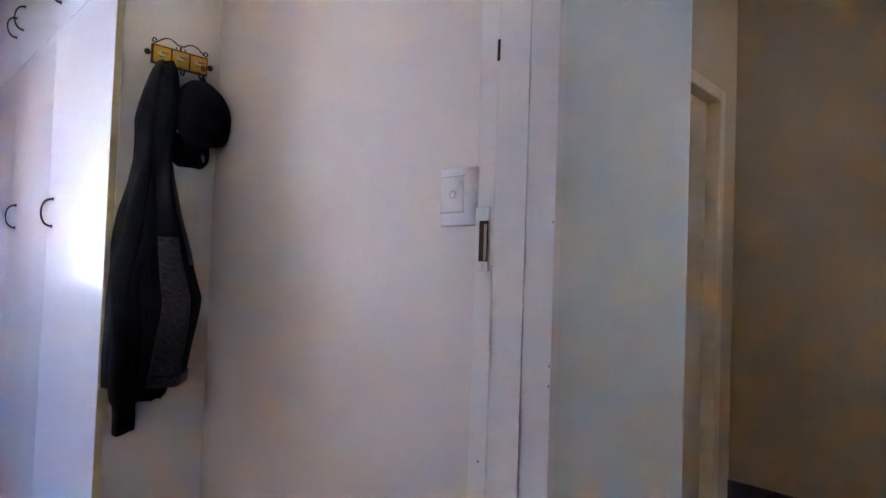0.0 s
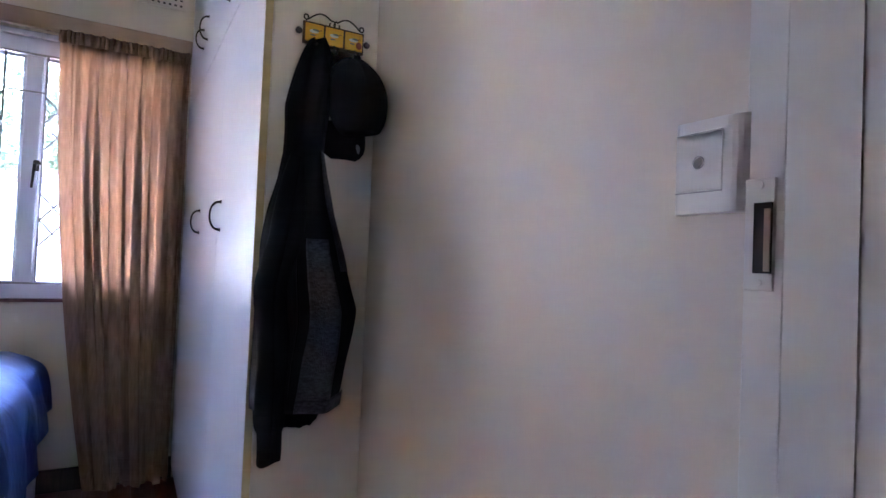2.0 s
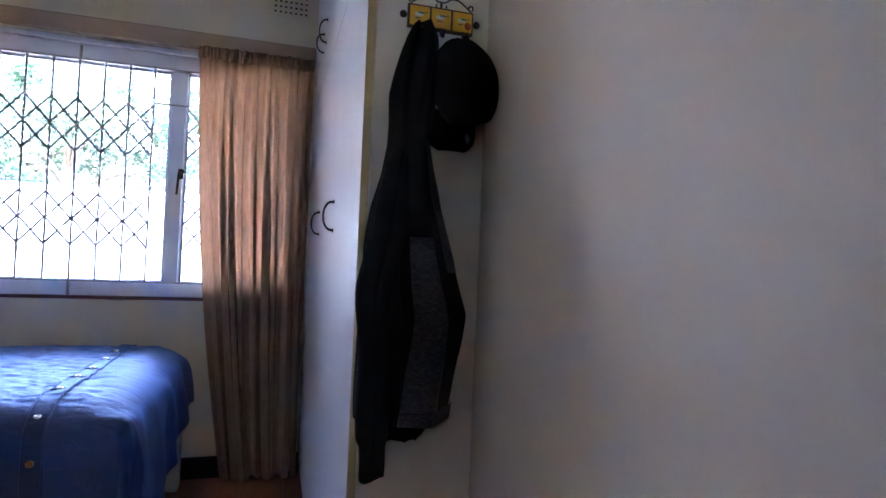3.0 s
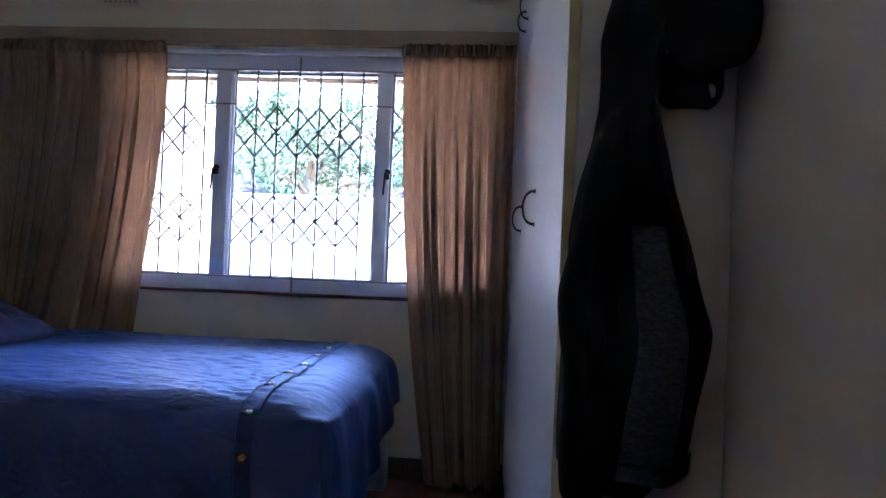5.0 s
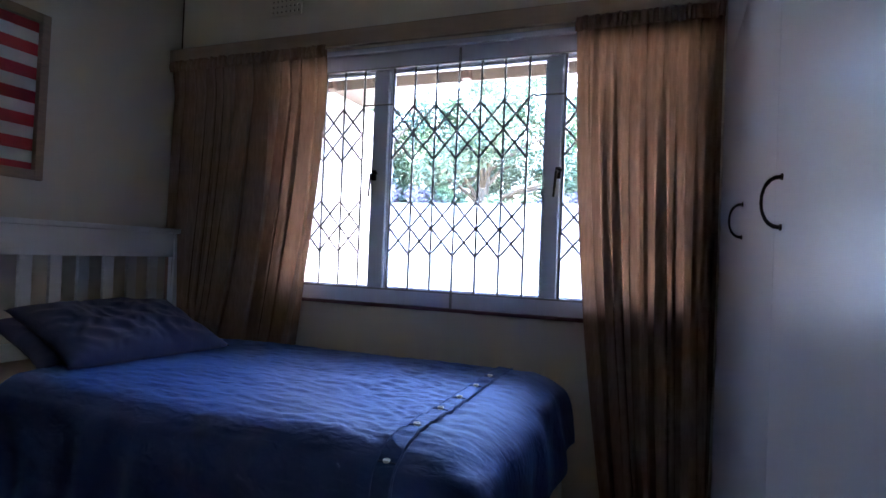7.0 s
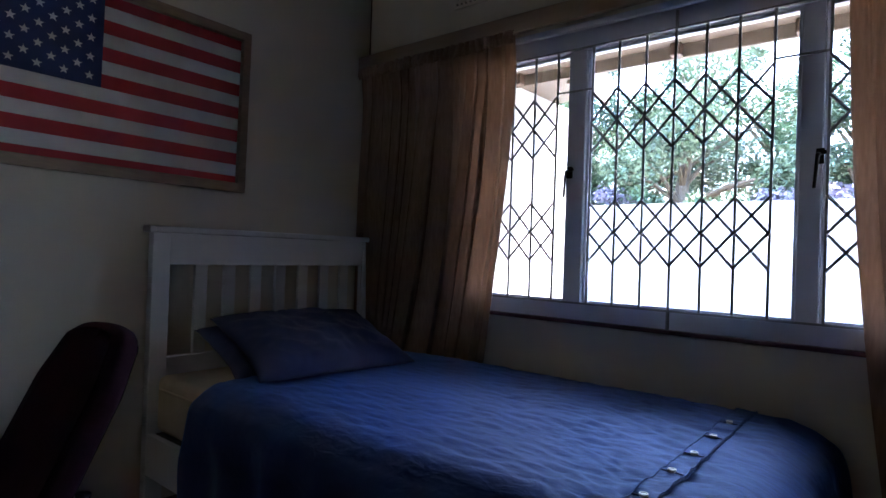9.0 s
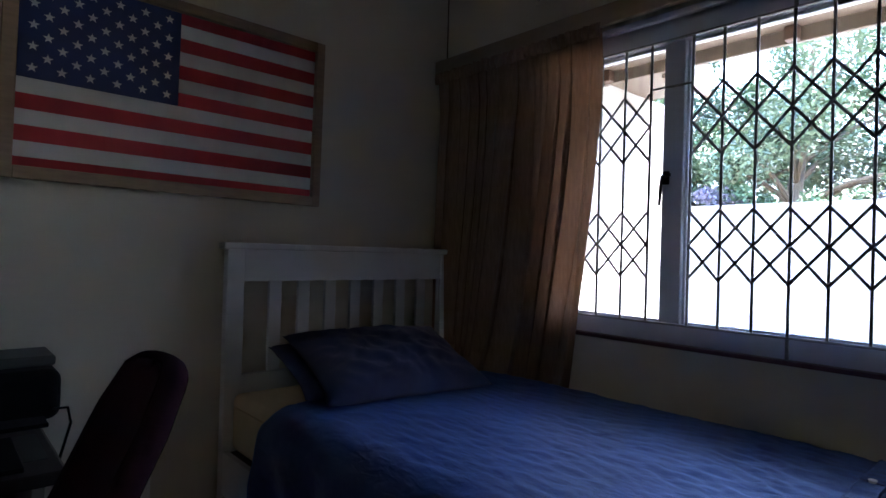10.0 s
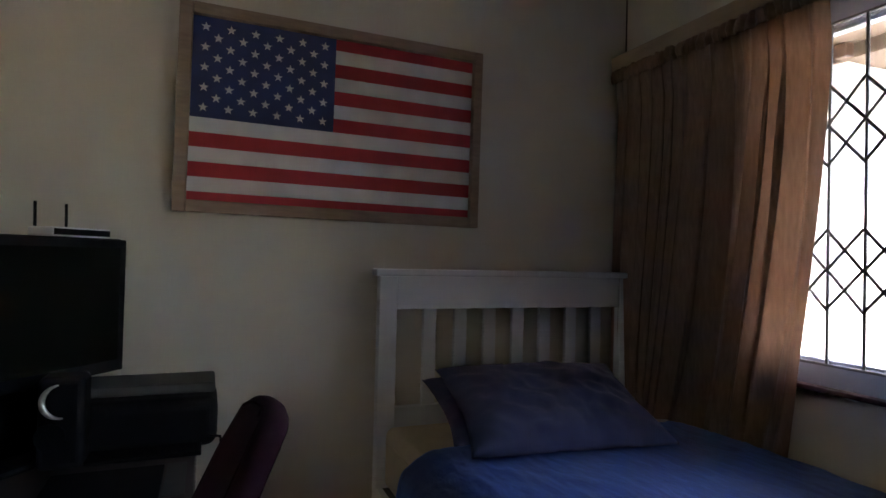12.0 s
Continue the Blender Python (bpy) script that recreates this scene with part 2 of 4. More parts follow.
bm = box(-3.84, XW, -2.4, WY0, FL - 0.15, CH)
box(-3.84, XW, WY1, 3.4, FL - 0.15, CH, bm=bm)
box(-3.84, XW, WY0, WY1, FL - 0.15, WZ0 - 0.0135, bm=bm)
box(-3.84, XW, WY0, WY1, WZ1, CH, bm=bm)
structure("wall_west", bm, WALL, "cream painted bedroom wall with the wide window", "wall")
structure("wall_south", box(XW, XD0, -2.4, YS, FL - 0.15, CH), WALL, "cream painted bedroom wall behind the bed's headboard", "wall")
structure("wall_north", box(-3.62, -0.7575, YN, YN + 0.14, FL - 0.15, CH), WALL_PINK_LIGHT, "pale painted bedroom wall with the light switch", "wall")
bm = box(XD0, XD1, -2.4, -0.06, FL - 0.15, CH)
box(XD0, XD1, -0.06, YN, 2.06, CH, bm=bm)
structure("wall_east", bm, WALL, "cream painted wall with the bedroom doorway", "wall")

# floor boards along the window wall and bed
FLOORBOARD = box(0, 2.83, 0, 0.098, -0.012, 0.0, 0.0015, 1)
fb_me = bpy.data.meshes.new("board")
FLOORBOARD.to_mesh(fb_me)
FLOORBOARD.free()
fb_me.materials.append(PLANK)
for k in range(31):
    b = new("board", fb_me)
    b.parent = floor
    b.location = (-3.615, -2.22 + 0.0985 * k, FL)

structure("baseboard", box(-3.62, -3.602, -2.22, 0.52, FL, 0.085, 0.004), SKIRT, "dark stained wooden skirting below the window wall", "skirting")
structure("baseboard", box(-3.60, -0.79, YS, YS + 0.018, FL, 0.085, 0.004), SKIRT, "dark stained wooden skirting behind the bed", "skirting")

# cable in the corner above the pelmet
thing("cable", tube([(-3.612, -2.222, 2.16), (-3.612, -2.222, 2.4), (-3.612, -2.222, CH)], 0.004, 6), BROWN, "thin brown cable running up the wall corner", "cable")


# ---- doorway frame ----
door = empty("door_1", (-0.7, 0.8, FL), "white painted door frame with a bare strike plate", "door frame", kind="structure")
part("architrave", box(-0.757, -0.7175, 0.7930, 0.811, FL, 2.11, 0.0012, 2), TRIM, door)
part("jamb", box(-0.7175, -0.6545, 0.7932, 0.811, FL, 2.06), TRIM, door)
part("stop", box(-0.6545, -0.601, 0.7948, 0.8115, FL, 2.06, 0.0008, 2), TRIM, door)
part("strike_plate", box(-0.756, -0.7255, 0.7912, 0.7935, 1.093, 1.202, 0.001, 1), TRIM, door, "painted-over metal strike plate")
part("latch_hole", box(-0.7455, -0.7275, 0.7895, 0.7918, 1.110, 1.178), DARKHOLE, door, "dark open latch hole")
part("latch_edge", box(-0.7345, -0.7285, 0.7885, 0.790, 1.112, 1.172), PELMET, door, "worn brown lip")
for z in (1.101, 1.195):
    part("screw", cyl((-0.740, 0.792, z), (-0.740, 0.7898, z), 0.0035, 10), TRIM, door)
part("upper_latch_slot", box(-0.7195, -0.7155, 0.7905, 0.799, 1.444, 1.479), DARKHOLE, door, "narrow dark latch slot")
for x, y, z in ((-0.604, 0.7953, 1.172), (-0.604, 0.7953, 0.955), (-0.604, 0.7953, 0.925), (-0.735, 0.7930, 0.78)):
    part("paint_chip", ellipsoid((x, y, z), (0.0013, 0.0012, 0.0022), u=8, v=6), DARKHOLE, door, "dark chip in the paint")
part("lintel", box(XD0, XD1, -0.06, 0.787, 2.03, 2.059, 0.003), TRIM, door)
part("jamb", box(XD0, XD1, -0.0595, -0.03, FL, 2.03, 0.003), TRIM, door)

# ---- hall ----
bm = box(-0.757, XD1, 0.8125, 1.39, FL - 0.15, CH)
bmesh.ops.bevel(bm, geom=[e for e in bm.edges if all(v.co.y > 1.38 and v.co.x > -0.62 for v in e.verts)], offset=0.07, segments=8, profile=0.5, affect="EDGES")
structure("wall_hall_west", bm, GREENWALL, "pale green painted hall wall beside the bedroom door", "wall")
structure("wall_hall_recess", box(-1.24, -1.09, 0.94, 2.16, FL - 0.15, CH), HALLWALL_DIM, "dim cream wall of the hall recess", "wall")
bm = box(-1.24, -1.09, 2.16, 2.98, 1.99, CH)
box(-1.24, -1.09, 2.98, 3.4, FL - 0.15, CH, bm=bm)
structure("wall_hall_door", bm, HALLWALL_DIM, "dim cream hall wall round an inner door", "wall")
structure("wall_hall_end", box(-3.62, 1.75, 3.18, 3.4, FL - 0.15, CH), HALLWALL_DIM, "dim brownish cream wall closing the hall", "wall")
# the gap in this wall is an added, unseen opening that lights the hall
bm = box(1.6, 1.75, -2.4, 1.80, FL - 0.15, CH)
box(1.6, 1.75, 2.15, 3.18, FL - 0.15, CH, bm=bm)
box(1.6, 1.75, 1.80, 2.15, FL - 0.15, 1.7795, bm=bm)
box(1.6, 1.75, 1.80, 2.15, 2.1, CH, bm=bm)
structure("wall_hall_east", bm, HALLWALL_DIM, "plain cream hall wall with an added light opening", "wall")
hw = empty("hall_light_opening", (1.7, 1.975, 1.78), "added unseen amber opening that lights the hall", "window", kind="structure")
part("pane", box(1.68, 1.686, 1.80, 2.15, 1.78, 2.1), HALL_TINT, hw, "added amber pane that warms the hall's daylight")
structure("wall_hall_south", box(XD1, 1.6, -2.4, -2.25, FL - 0.15, CH), HALLWALL_DIM, "plain cream hall wall", "wall")
d2 = empty("door_2", (-1.1, 2.5, FL), "closed white inner door with frame at the hall's end", "door", kind="structure")
part("leaf", box(-1.18, -1.14, 2.22, 2.92, FL + 0.01, 1.93, 0.003), TRIM_DIM, d2)
part("jamb", box(-1.2, -1.075, 2.92, 2.985, FL, 1.99, 0.006), TRIM_DIM, d2)
part("jamb", box(-1.2, -1.075, 2.155, 2.22, FL, 1.99, 0.006), TRIM_DIM, d2)
part("lintel", box(-1.2, -1.075, 2.22, 2.92, 1.93, 1.99, 0.006), TRIM_DIM, d2)
structure("baseboard", box(-1.09, 1.6, 3.162, 3.18, FL, 0.085, 0.004), SKIRT, "dark wooden skirting at the hall's end wall", "skirting")

# ---- light switch ----
sw = empty("light_switch", (-0.82, 0.8, 1.17), "white plastic surface-mounted rocker light switch", "light switch")
bm = bmesh.new()
prof = [(-0.836, 0.7995), (-0.836, 0.789), (-0.8345, 0.7862), (-0.831, 0.785), (-0.778, 0.785), (-0.773, 0.7853), (-0.768, 0.7862), (-0.763, 0.7878), (-0.758, 0.790), (-0.753, 0.793), (-0.749, 0.797), (-0.748, 0.7995)]
low = [bm.verts.new((x, y, 1.171)) for x, y in prof]
top = [bm.verts.new((x, y, 1.270)) for x, y in prof]
bm.faces.new(low)
bm.faces.new(top[::-1])
for k in range(len(prof)):
    bm.faces.new((low[k], top[k], top[(k + 1) % len(prof)], low[(k + 1) % len(prof)]))
bmesh.ops.recalc_face_normals(bm, faces=bm.faces)
part("cover_plate", bm, PLASTIC, sw)
part("rocker", box(-0.8335, -0.7775, 0.784, 0.7855, 1.1945, 1.2560, 0.0006, 2), PLASTIC, sw)
part("dimple", cyl((-0.805, 0.7845, 1.225), (-0.805, 0.7832, 1.225), 0.0055, 20), PLASTIC, sw)
part("dimple_ring", tube([(-0.805 + 0.0066 * math.cos(k * math.pi / 10), 0.7839, 1.225 + 0.0066 * math.sin(k * math.pi / 10)) for k in range(20)], 0.0006, 6, closed=True), GROOVE, sw)
part("groove", box(-0.8335, -0.7775, 0.7843, 0.7856, 1.1928, 1.1942), GROOVE, sw)
part("groove", box(-0.8335, -0.7775, 0.7845, 0.7856, 1.2562, 1.2570), GROOVE, sw)

# ---- window ----
win = empty("window_1", (-3.68, -0.54, WZ0), "wide white painted three-light window", "window", kind="structure")
fx0, fx1 = -3.70, -3.628
MULL = ((-1.008, -0.932), (-0.172, -0.106))
bm = box(fx0, fx1, WY0, WY1, WZ0, 0.938, 0.004)
part("bottom_rail", bm, FRAME, win)
part("top_rail", box(fx0, fx1, WY0, WY1, 1.985, 2.078, 0.004), FRAME, win)
for a, b_ in ((WY0, WY0 + 0.05), MULL[0], MULL[1], (WY1 - 0.05, WY1)):
    part("mullion", box(fx0, fx1, a, b_, 0.939, 1.984, 0.004), FRAME, win)
for a, b_ in ((WY0 + 0.05, MULL[0][0]), (MULL[0][1], MULL[1][0]), (MULL[1][1], WY1 - 0.05)):
    bm = box(-3.678, -3.645, a + 0.0005, a + 0.012, 0.939, 1.984, 0.002)
    box(-3.678, -3.645, b_ - 0.012, b_ - 0.0005, 0.939, 1.984, 0.002, bm=bm)
    box(-3.678, -3.645, a + 0.012, b_ - 0.012, 0.939, 0.951, 0.002, bm=bm)
    box(-3.678, -3.645, a + 0.012, b_ - 0.012, 1.972, 1.984, 0.002, bm=bm)
    part("sash", bm, FRAME, win)
    pane = part("pane", box(-3.664, -3.660, a + 0.010, b_ - 0.010, 0.949, 1.974), GLASS, win, "clear glass pane")
    pane.visible_shadow = False
sill = part("sill", box(-3.6275, -3.588, WY0 - 0.03, WY1 + 0.03, 0.857, 0.872, 0.004, 3), SILL, win, "dark oxblood sill board")
for y in (-0.992, -0.112):
    h = part("catch", box(-3.6275, -3.617, y - 0.012, y + 0.012, 1.455, 1.505, 0.003), IRON, win, "dark metal window catch")
    part("lever", tube([(-3.616, y, 1.488), (-3.598, y - 0.004, 1.482), (-3.594, y - 0.006, 1.45), (-3.598, y - 0.012, 1.375)], [0.008, 0.007, 0.006, 0.005], 8), IRON, h)
    part("nose", box(-3.617, -3.604, y - 0.006, y + 0.022, 1.484, 1.496, 0.002), IRON, h)

# ---- burglar grille ----
gr = empty("window_grille", (-3.605, -0.57, 0.93), "grey painted steel burglar grille with rows of diamonds", "grille")
GX = -3.606
step = 0.1078
left = [-1.051 - step * k for k in range(5)][::-1]
mid = [-0.893 + step * k for k in range(7)]
right = [-0.089 + step * k for k in range(6)]
ZT, ZB = 1.985, 0.942
NODES = (1.797, 1.672, 1.547, 1.352, 1.233, 1.114)


def bar_mesh(name, bm):
    me = bpy.data.meshes.new(name)
    bm.to_mesh(me)
    bm.free()
    me.materials.append(GRILLE)
    return me


def grille_piece(name, me, x, y, z):
    ob = new(name, me)
    ob.parent = gr
    ob.location = Vector((x, y, z)) - ORIGIN[gr]
    ORIGIN[ob] = ORIGIN[gr]


vbar = bar_mesh("upright", box(-0.0043, 0.0043, -0.0043, 0.0043, 0, ZT - ZB, 0.001, 1))
for y in left + mid + right:
    grille_piece("upright", vbar, GX, y, ZB)
dz = NODES[0] - NODES[1]
down = bar_mesh("diagonal", tube([(0.005, 0, 0), (0.005, step, -dz)], 0.0052, 6))
rise = bar_mesh("diagonal", tube([(0.009, 0, -dz), (0.009, step, 0)], 0.0052, 6))
for group_ in (left, mid, right):
    for y in group_[:-1]:
        for z in (NODES[0], NODES[1], NODES[3], NODES[4]):
            grille_piece("diagonal", down, GX, y, z)
            grille_piece("diagonal", rise, GX, y, z)
for z in (ZT, ZB):
    part("rail", box(GX - 0.005, GX + 0.005, left[0], right[-1], z - 0.004, z + 0.004, 0.001, 1), GRILLE, gr)
for a, b_ in ((left[-1], mid[0]), (mid[-1], right[0])):
    part("link", box(GX - 0.004, GX + 0.004, a, b_, NODES[0] + 0.012, NODES[0] + 0.019, 0.001, 1), GRILLE, gr)
part("stay", box(GX - 0.008, GX + 0.001, -0.574, -0.565, 1.99, 2.052), GRILLE, gr)
part("stay", box(GX - 0.006, GX + 0.006, -0.574, -0.565, 0.872, 0.938), GRILLE, gr)

# ---- pelmet and curtains ----
pel = empty("pelmet", (-3.55, -0.85, 2.09), "tan varnished wooden curtain pelmet board over the window", "pelmet")
part("board", box(-3.555, -3.53, -2.222, 0.508, 2.085, 2.165, 0.004, 2), PELMET, pel)
part("top_board", box(-3.619, -3.556, -2.222, 0.508, 2.145, 2.163, 0.003, 2), PELMET, pel)
part("rail", box(-3.60, -3.575, -2.21, 0.50, 2.056, 2.082, 0.005, 3), FRAME, pel, "white curtain rail")


def curtain(name, ya0, ya1, yb0, yb1, zt, zb, folds, seed, label, swing=0.0):
    base = (-3.555, (ya0 + ya1) / 2, zt)
    ob = empty(name, base, label, "curtain", "pair of brown curtains")

    def f(u, v):
        z = zt + (zb - zt) * v
        u2 = u + 0.012 * nz(u * 7, v * 1.5, seed)
        low = v ** 1.8
        y = (ya0 + (ya1 - ya0) * u2) * (1 - low) + (yb0 + (yb1 - yb0) * u2) * low
        y -= swing * math.sin(math.pi * u) ** 2 * v ** 1.6
        warp = 0.085 * nz(u * 3.1, 0, seed + 7) + 0.05 * nz(u * 6.5, 0.4 * v, seed + 9) + 0.035 * v * nz(u * 4, v * 1.3, seed + 12)
        ph = (u + warp) * folds * 2 * math.pi
        deep = 0.35 + 1.2 * max(0.0, 0.45 + nz(u * 5.2, v * 0.8, seed + 3))
        amp = (0.008 + 0.021 * min(1.0, v * 3.2) ** 0.8) * deep
        x = -3.555 + amp * (2.1 * abs(math.sin(ph / 2)) ** 0.75 - 1.0 + 0.25 * math.sin(1.7 * ph + 0.8) * v)
        y += 0.75 * amp * math.sin(ph) * min(1.0, 12 * u, 12 * (1 - u))
        x += 0.022 * max(0.0, 1 - v * 9)
        x += 0.0045 * math.sin(u * folds * 3.7 * math.pi + 3 * nz(u * 8, 0, seed)) * max(0.0, 1 - v * 3.0)
        x += 0.007 * nz(u * 14, v * 3.5, seed + 5) * v + 0.010 * nz(u * 3, v * 2.2, seed + 15) * v
        return Vector((x, y, z + 0.012 * v * nz(u * 8, 1, seed)))

    part("drape", sheet(int(folds * 26), 70, f), CURTAIN, ob, smooth=True)

    def g(u, v):
        z = zt + 0.020 - 0.055 * v
        y = ya0 + (ya1 - ya0) * u
        x = -3.524 + 0.0055 * math.sin(u * folds * 5.3 * math.pi + 5 * nz(u * 9, v * 0.6, seed)) + 0.007 * math.sin(v * math.pi) + 0.004 * nz(u * 40, v * 3, seed)
        return Vector((x, y, z + 0.009 * nz(u * 24, 0, seed) + 0.006 * nz(u * 50, v, seed + 2)))

    part("heading", sheet(int(folds * 24), 10, g, 0.004), CURTAIN, ob, "gathered heading tape", smooth=True)
    return ob


curtain("curtain", -2.208, -1.225, -2.205, -1.362, 2.075, 0.615, 11, 2.0, "brown see-through curtain hanging behind the bed's head", 0.085)
curtain("curtain", -0.043, 0.503, 0.140, 0.503, 2.075, FL + 0.012, 9, 9.0, "long brown curtain hanging to the floor beside the wardrobe", 0.0)


# ---- air vents ----
def vent(y0, y1, z0, z1):
    ob = empty("air_vent", (-3.62, (y0 + y1) / 2, z0), "white air brick with rows of square holes", "air vent", "air bricks over the window")
    part("backing", box(-3.6195, -3.6175, y0 + 0.002, y1 - 0.002, z0 + 0.002, z1 - 0.002), DARKHOLE, ob)
    ny, nzr = 7, 4
    py, pz = (y1 - y0) / ny, (z1 - z0) / nzr
    for k in range(ny + 1):
        c = y0 + k * py
        part("upright_bar", box(-3.6175, -3.609, c - py * 0.27, c + py * 0.27, z0 - pz * 0.27, z1 + pz * 0.27), WALL, ob)
    for k in range(nzr + 1):
        c = z0 + k * pz
        part("cross_bar", box(-3.6175, -3.6093, y0, y1, c - pz * 0.27, c + pz * 0.27), WALL, ob)


vent(-1.625, -1.445, 2.315, 2.425)
vent(0.285, 0.465, 2.345, 2.455)


# ---- wardrobe ----
ward = empty("wardrobe", (-2.69, 0.53, FL), "tall white enamelled built-in wardrobe with dark wire handles", "wardrobe")
part("body", box(-3.615, -1.772, 0.536, YN - 0.002, FL, CH - 0.004, 0.002, 1), PANEL, ward, "cream painted wardrobe carcass")
DOORX = (-1.768, -2.386, -3.004, -3.612)


def d_handle(parent, x, z, tilt=0.0):
    pts = []
    for k in range(13):
        a = math.pi * k / 12
        pts.append((x + tilt * math.cos(a), 0.514 - 0.031 * math.sin(a) ** 0.8, z + 0.044 * math.cos(a)))
    h = part("handle", tube(pts, [0.0027 + 0.0013 * abs(math.cos(math.pi * k / 12)) ** 3 for k in range(13)], 8), IRON, parent, "dark wire handle", smooth=True)
    for e in (-0.044, 0.044):
        part("rose", cyl((x - tilt * (1 if e < 0 else -1), 0.5155, z + e), (x - tilt * (1 if e < 0 else -1), 0.5125, z + e), 0.006, 12), IRON, h)


for k in range(3):
    xr, xl = DOORX[k] - 0.0006, DOORX[k + 1] + 0.0006
    lower = part("door", box(xl, xr, 0.516, 0.5345, FL + 0.06, 1.8355, 0.001, 2), WARD, ward, "white enamelled door")
    upper = part("door", box(xl, xr, 0.516, 0.5345, 1.8375, CH - 0.02, 0.001, 2), WARD, ward, "white enamelled upper door")
    if k == 0:
        d_handle(lower, -2.312, 1.228)
        d_handle(upper, -2.345, 1.965)
        part("lipping", box(-1.7675, -1.765, 0.5165, 0.534, FL + 0.062, 1.832), LIPPING, lower, "yellowed raw edge strip")
        part("lipping", box(-1.7675, -1.765, 0.5165, 0.534, 1.841, CH - 0.022), LIPPING, upper, "yellowed raw edge strip")
    if k == 1:
        d_handle(lower, -2.885, 1.235)
        d_handle(upper, -2.93, 2.03, 0.01)
    if k == 2:
        d_handle(upper, -3.075, 2.03, -0.01)
part("plinth", box(-3.61, -1.78, 0.534, 0.5355, FL, FL + 0.055), SKIRT, ward)

# ---- hook rack ----
PX = -1.7715
rack = empty("coat_rack", (PX, 0.69, 1.64), "small hook rail of yellow tiles with wrought iron scrolls", "coat rack")
part("back_board", box(PX, PX + 0.009, 0.604, 0.757, 1.620, 1.674, 0.002, 2), BROWN, rack, "dark brown wooden frame")
for k in range(3):
    y0 = 0.6085 + k * 0.0495
    t_ = part("tile", box(PX + 0.0085, PX + 0.0125, y0, y0 + 0.0450, 1.625, 1.669, 0.002, 2), YTILE, rack, "glazed yellow tile")
    part("motif", ellipsoid((PX + 0.0125, y0 + 0.021, 1.650), (0.0012, 0.011, 0.0045), u=12, v=8), FWHITE, t_, "small white painted animal motif")
    part("motif_back", ellipsoid((PX + 0.0130, y0 + 0.025, 1.653), (0.0012, 0.008, 0.0028), u=12, v=8), BIRDGREY, t_)
    part("motif_tail", tube([(PX + 0.0130, y0 + 0.031, 1.651), (PX + 0.0130, y0 + 0.037, 1.656), (PX + 0.0130, y0 + 0.040, 1.654)], 0.0010, 6), REDKNOB, t_)
    part("motif_foot", ellipsoid((PX + 0.0125, y0 + 0.018, 1.641), (0.001, 0.007, 0.0018), u=10, v=6), BIRDGREY, t_)
part("red_mark", ellipsoid((PX + 0.013, 0.743, 1.639), (0.002, 0.008, 0.009), u=12, v=8), REDKNOB, rack)


def scroll(y, z, w, h, way):
    """An arch that rolls up in a small curl outside and a larger one inside."""
    pts = []
    for k in range(14, -1, -1):
        a = k / 14 * 1.7 * math.pi
        r = 0.0075 * (1 - k / 24)
        pts.append((y + way * (-r * math.sin(a)), z + 0.0075 - r * math.cos(a)))
    for k in range(1, 17):
        a = k / 16
        pts.append((y + way * w * a, z + h * math.sin(math.pi * a * 0.86) ** 1.2 + 0.002 * a))
    ey, ez = pts[-1]
    for k in range(1, 17):
        a = k / 16 * 1.7 * math.pi
        r = 0.011 * (1 - k / 30)
        pts.append((ey + way * (r * math.sin(a)) * 0.9, ez - 0.011 + r * math.cos(a) + 0.003))
    return tube([Vector((PX + 0.006, a, b_)) for a, b_ in pts], 0.0019, 6)


part("scroll", scroll(0.612, 1.677, 0.062, 0.020, 1), IRON, rack, smooth=True)
part("scroll", scroll(0.750, 1.677, 0.062, 0.020, -1), IRON, rack, smooth=True)
for y in (0.595, 0.766):
    part("end_knob", ellipsoid((PX + 0.005, y, 1.648), (0.005, 0.0085, 0.0085), u=14, v=8), IRON, rack, smooth=True)
for y in (0.63, 0.681, 0.733):
    part("hook", tube([(PX + 0.009, y, 1.628), (PX + 0.014, y, 1.608), (PX + 0.03, y, 1.600), (PX + 0.042, y, 1.612)], 0.003, 8), IRON, rack, smooth=True)

# ---- jacket on the rack ----
JR = [  # height, front edge, back edge, thickness
    (1.628, 0.628, 0.650, 0.030), (1.600, 0.614, 0.662, 0.050), (1.56, 0.600, 0.664, 0.066), (1.51, 0.585, 0.664, 0.080),
    (1.46, 0.572, 0.662, 0.085), (1.40, 0.569, 0.655, 0.085), (1.35, 0.566, 0.652, 0.085), (1.29, 0.553, 0.662, 0.090),
    (1.22, 0.530, 0.675, 0.100), (1.13, 0.513, 0.694, 0.110), (1.04, 0.503, 0.714, 0.115), (0.985, 0.499, 0.726, 0.115),
    (0.92, 0.496, 0.716, 0.112), (0.85, 0.494, 0.703, 0.108), (0.79, 0.494, 0.694, 0.100), (0.762, 0.495, 0.692, 0.092)]


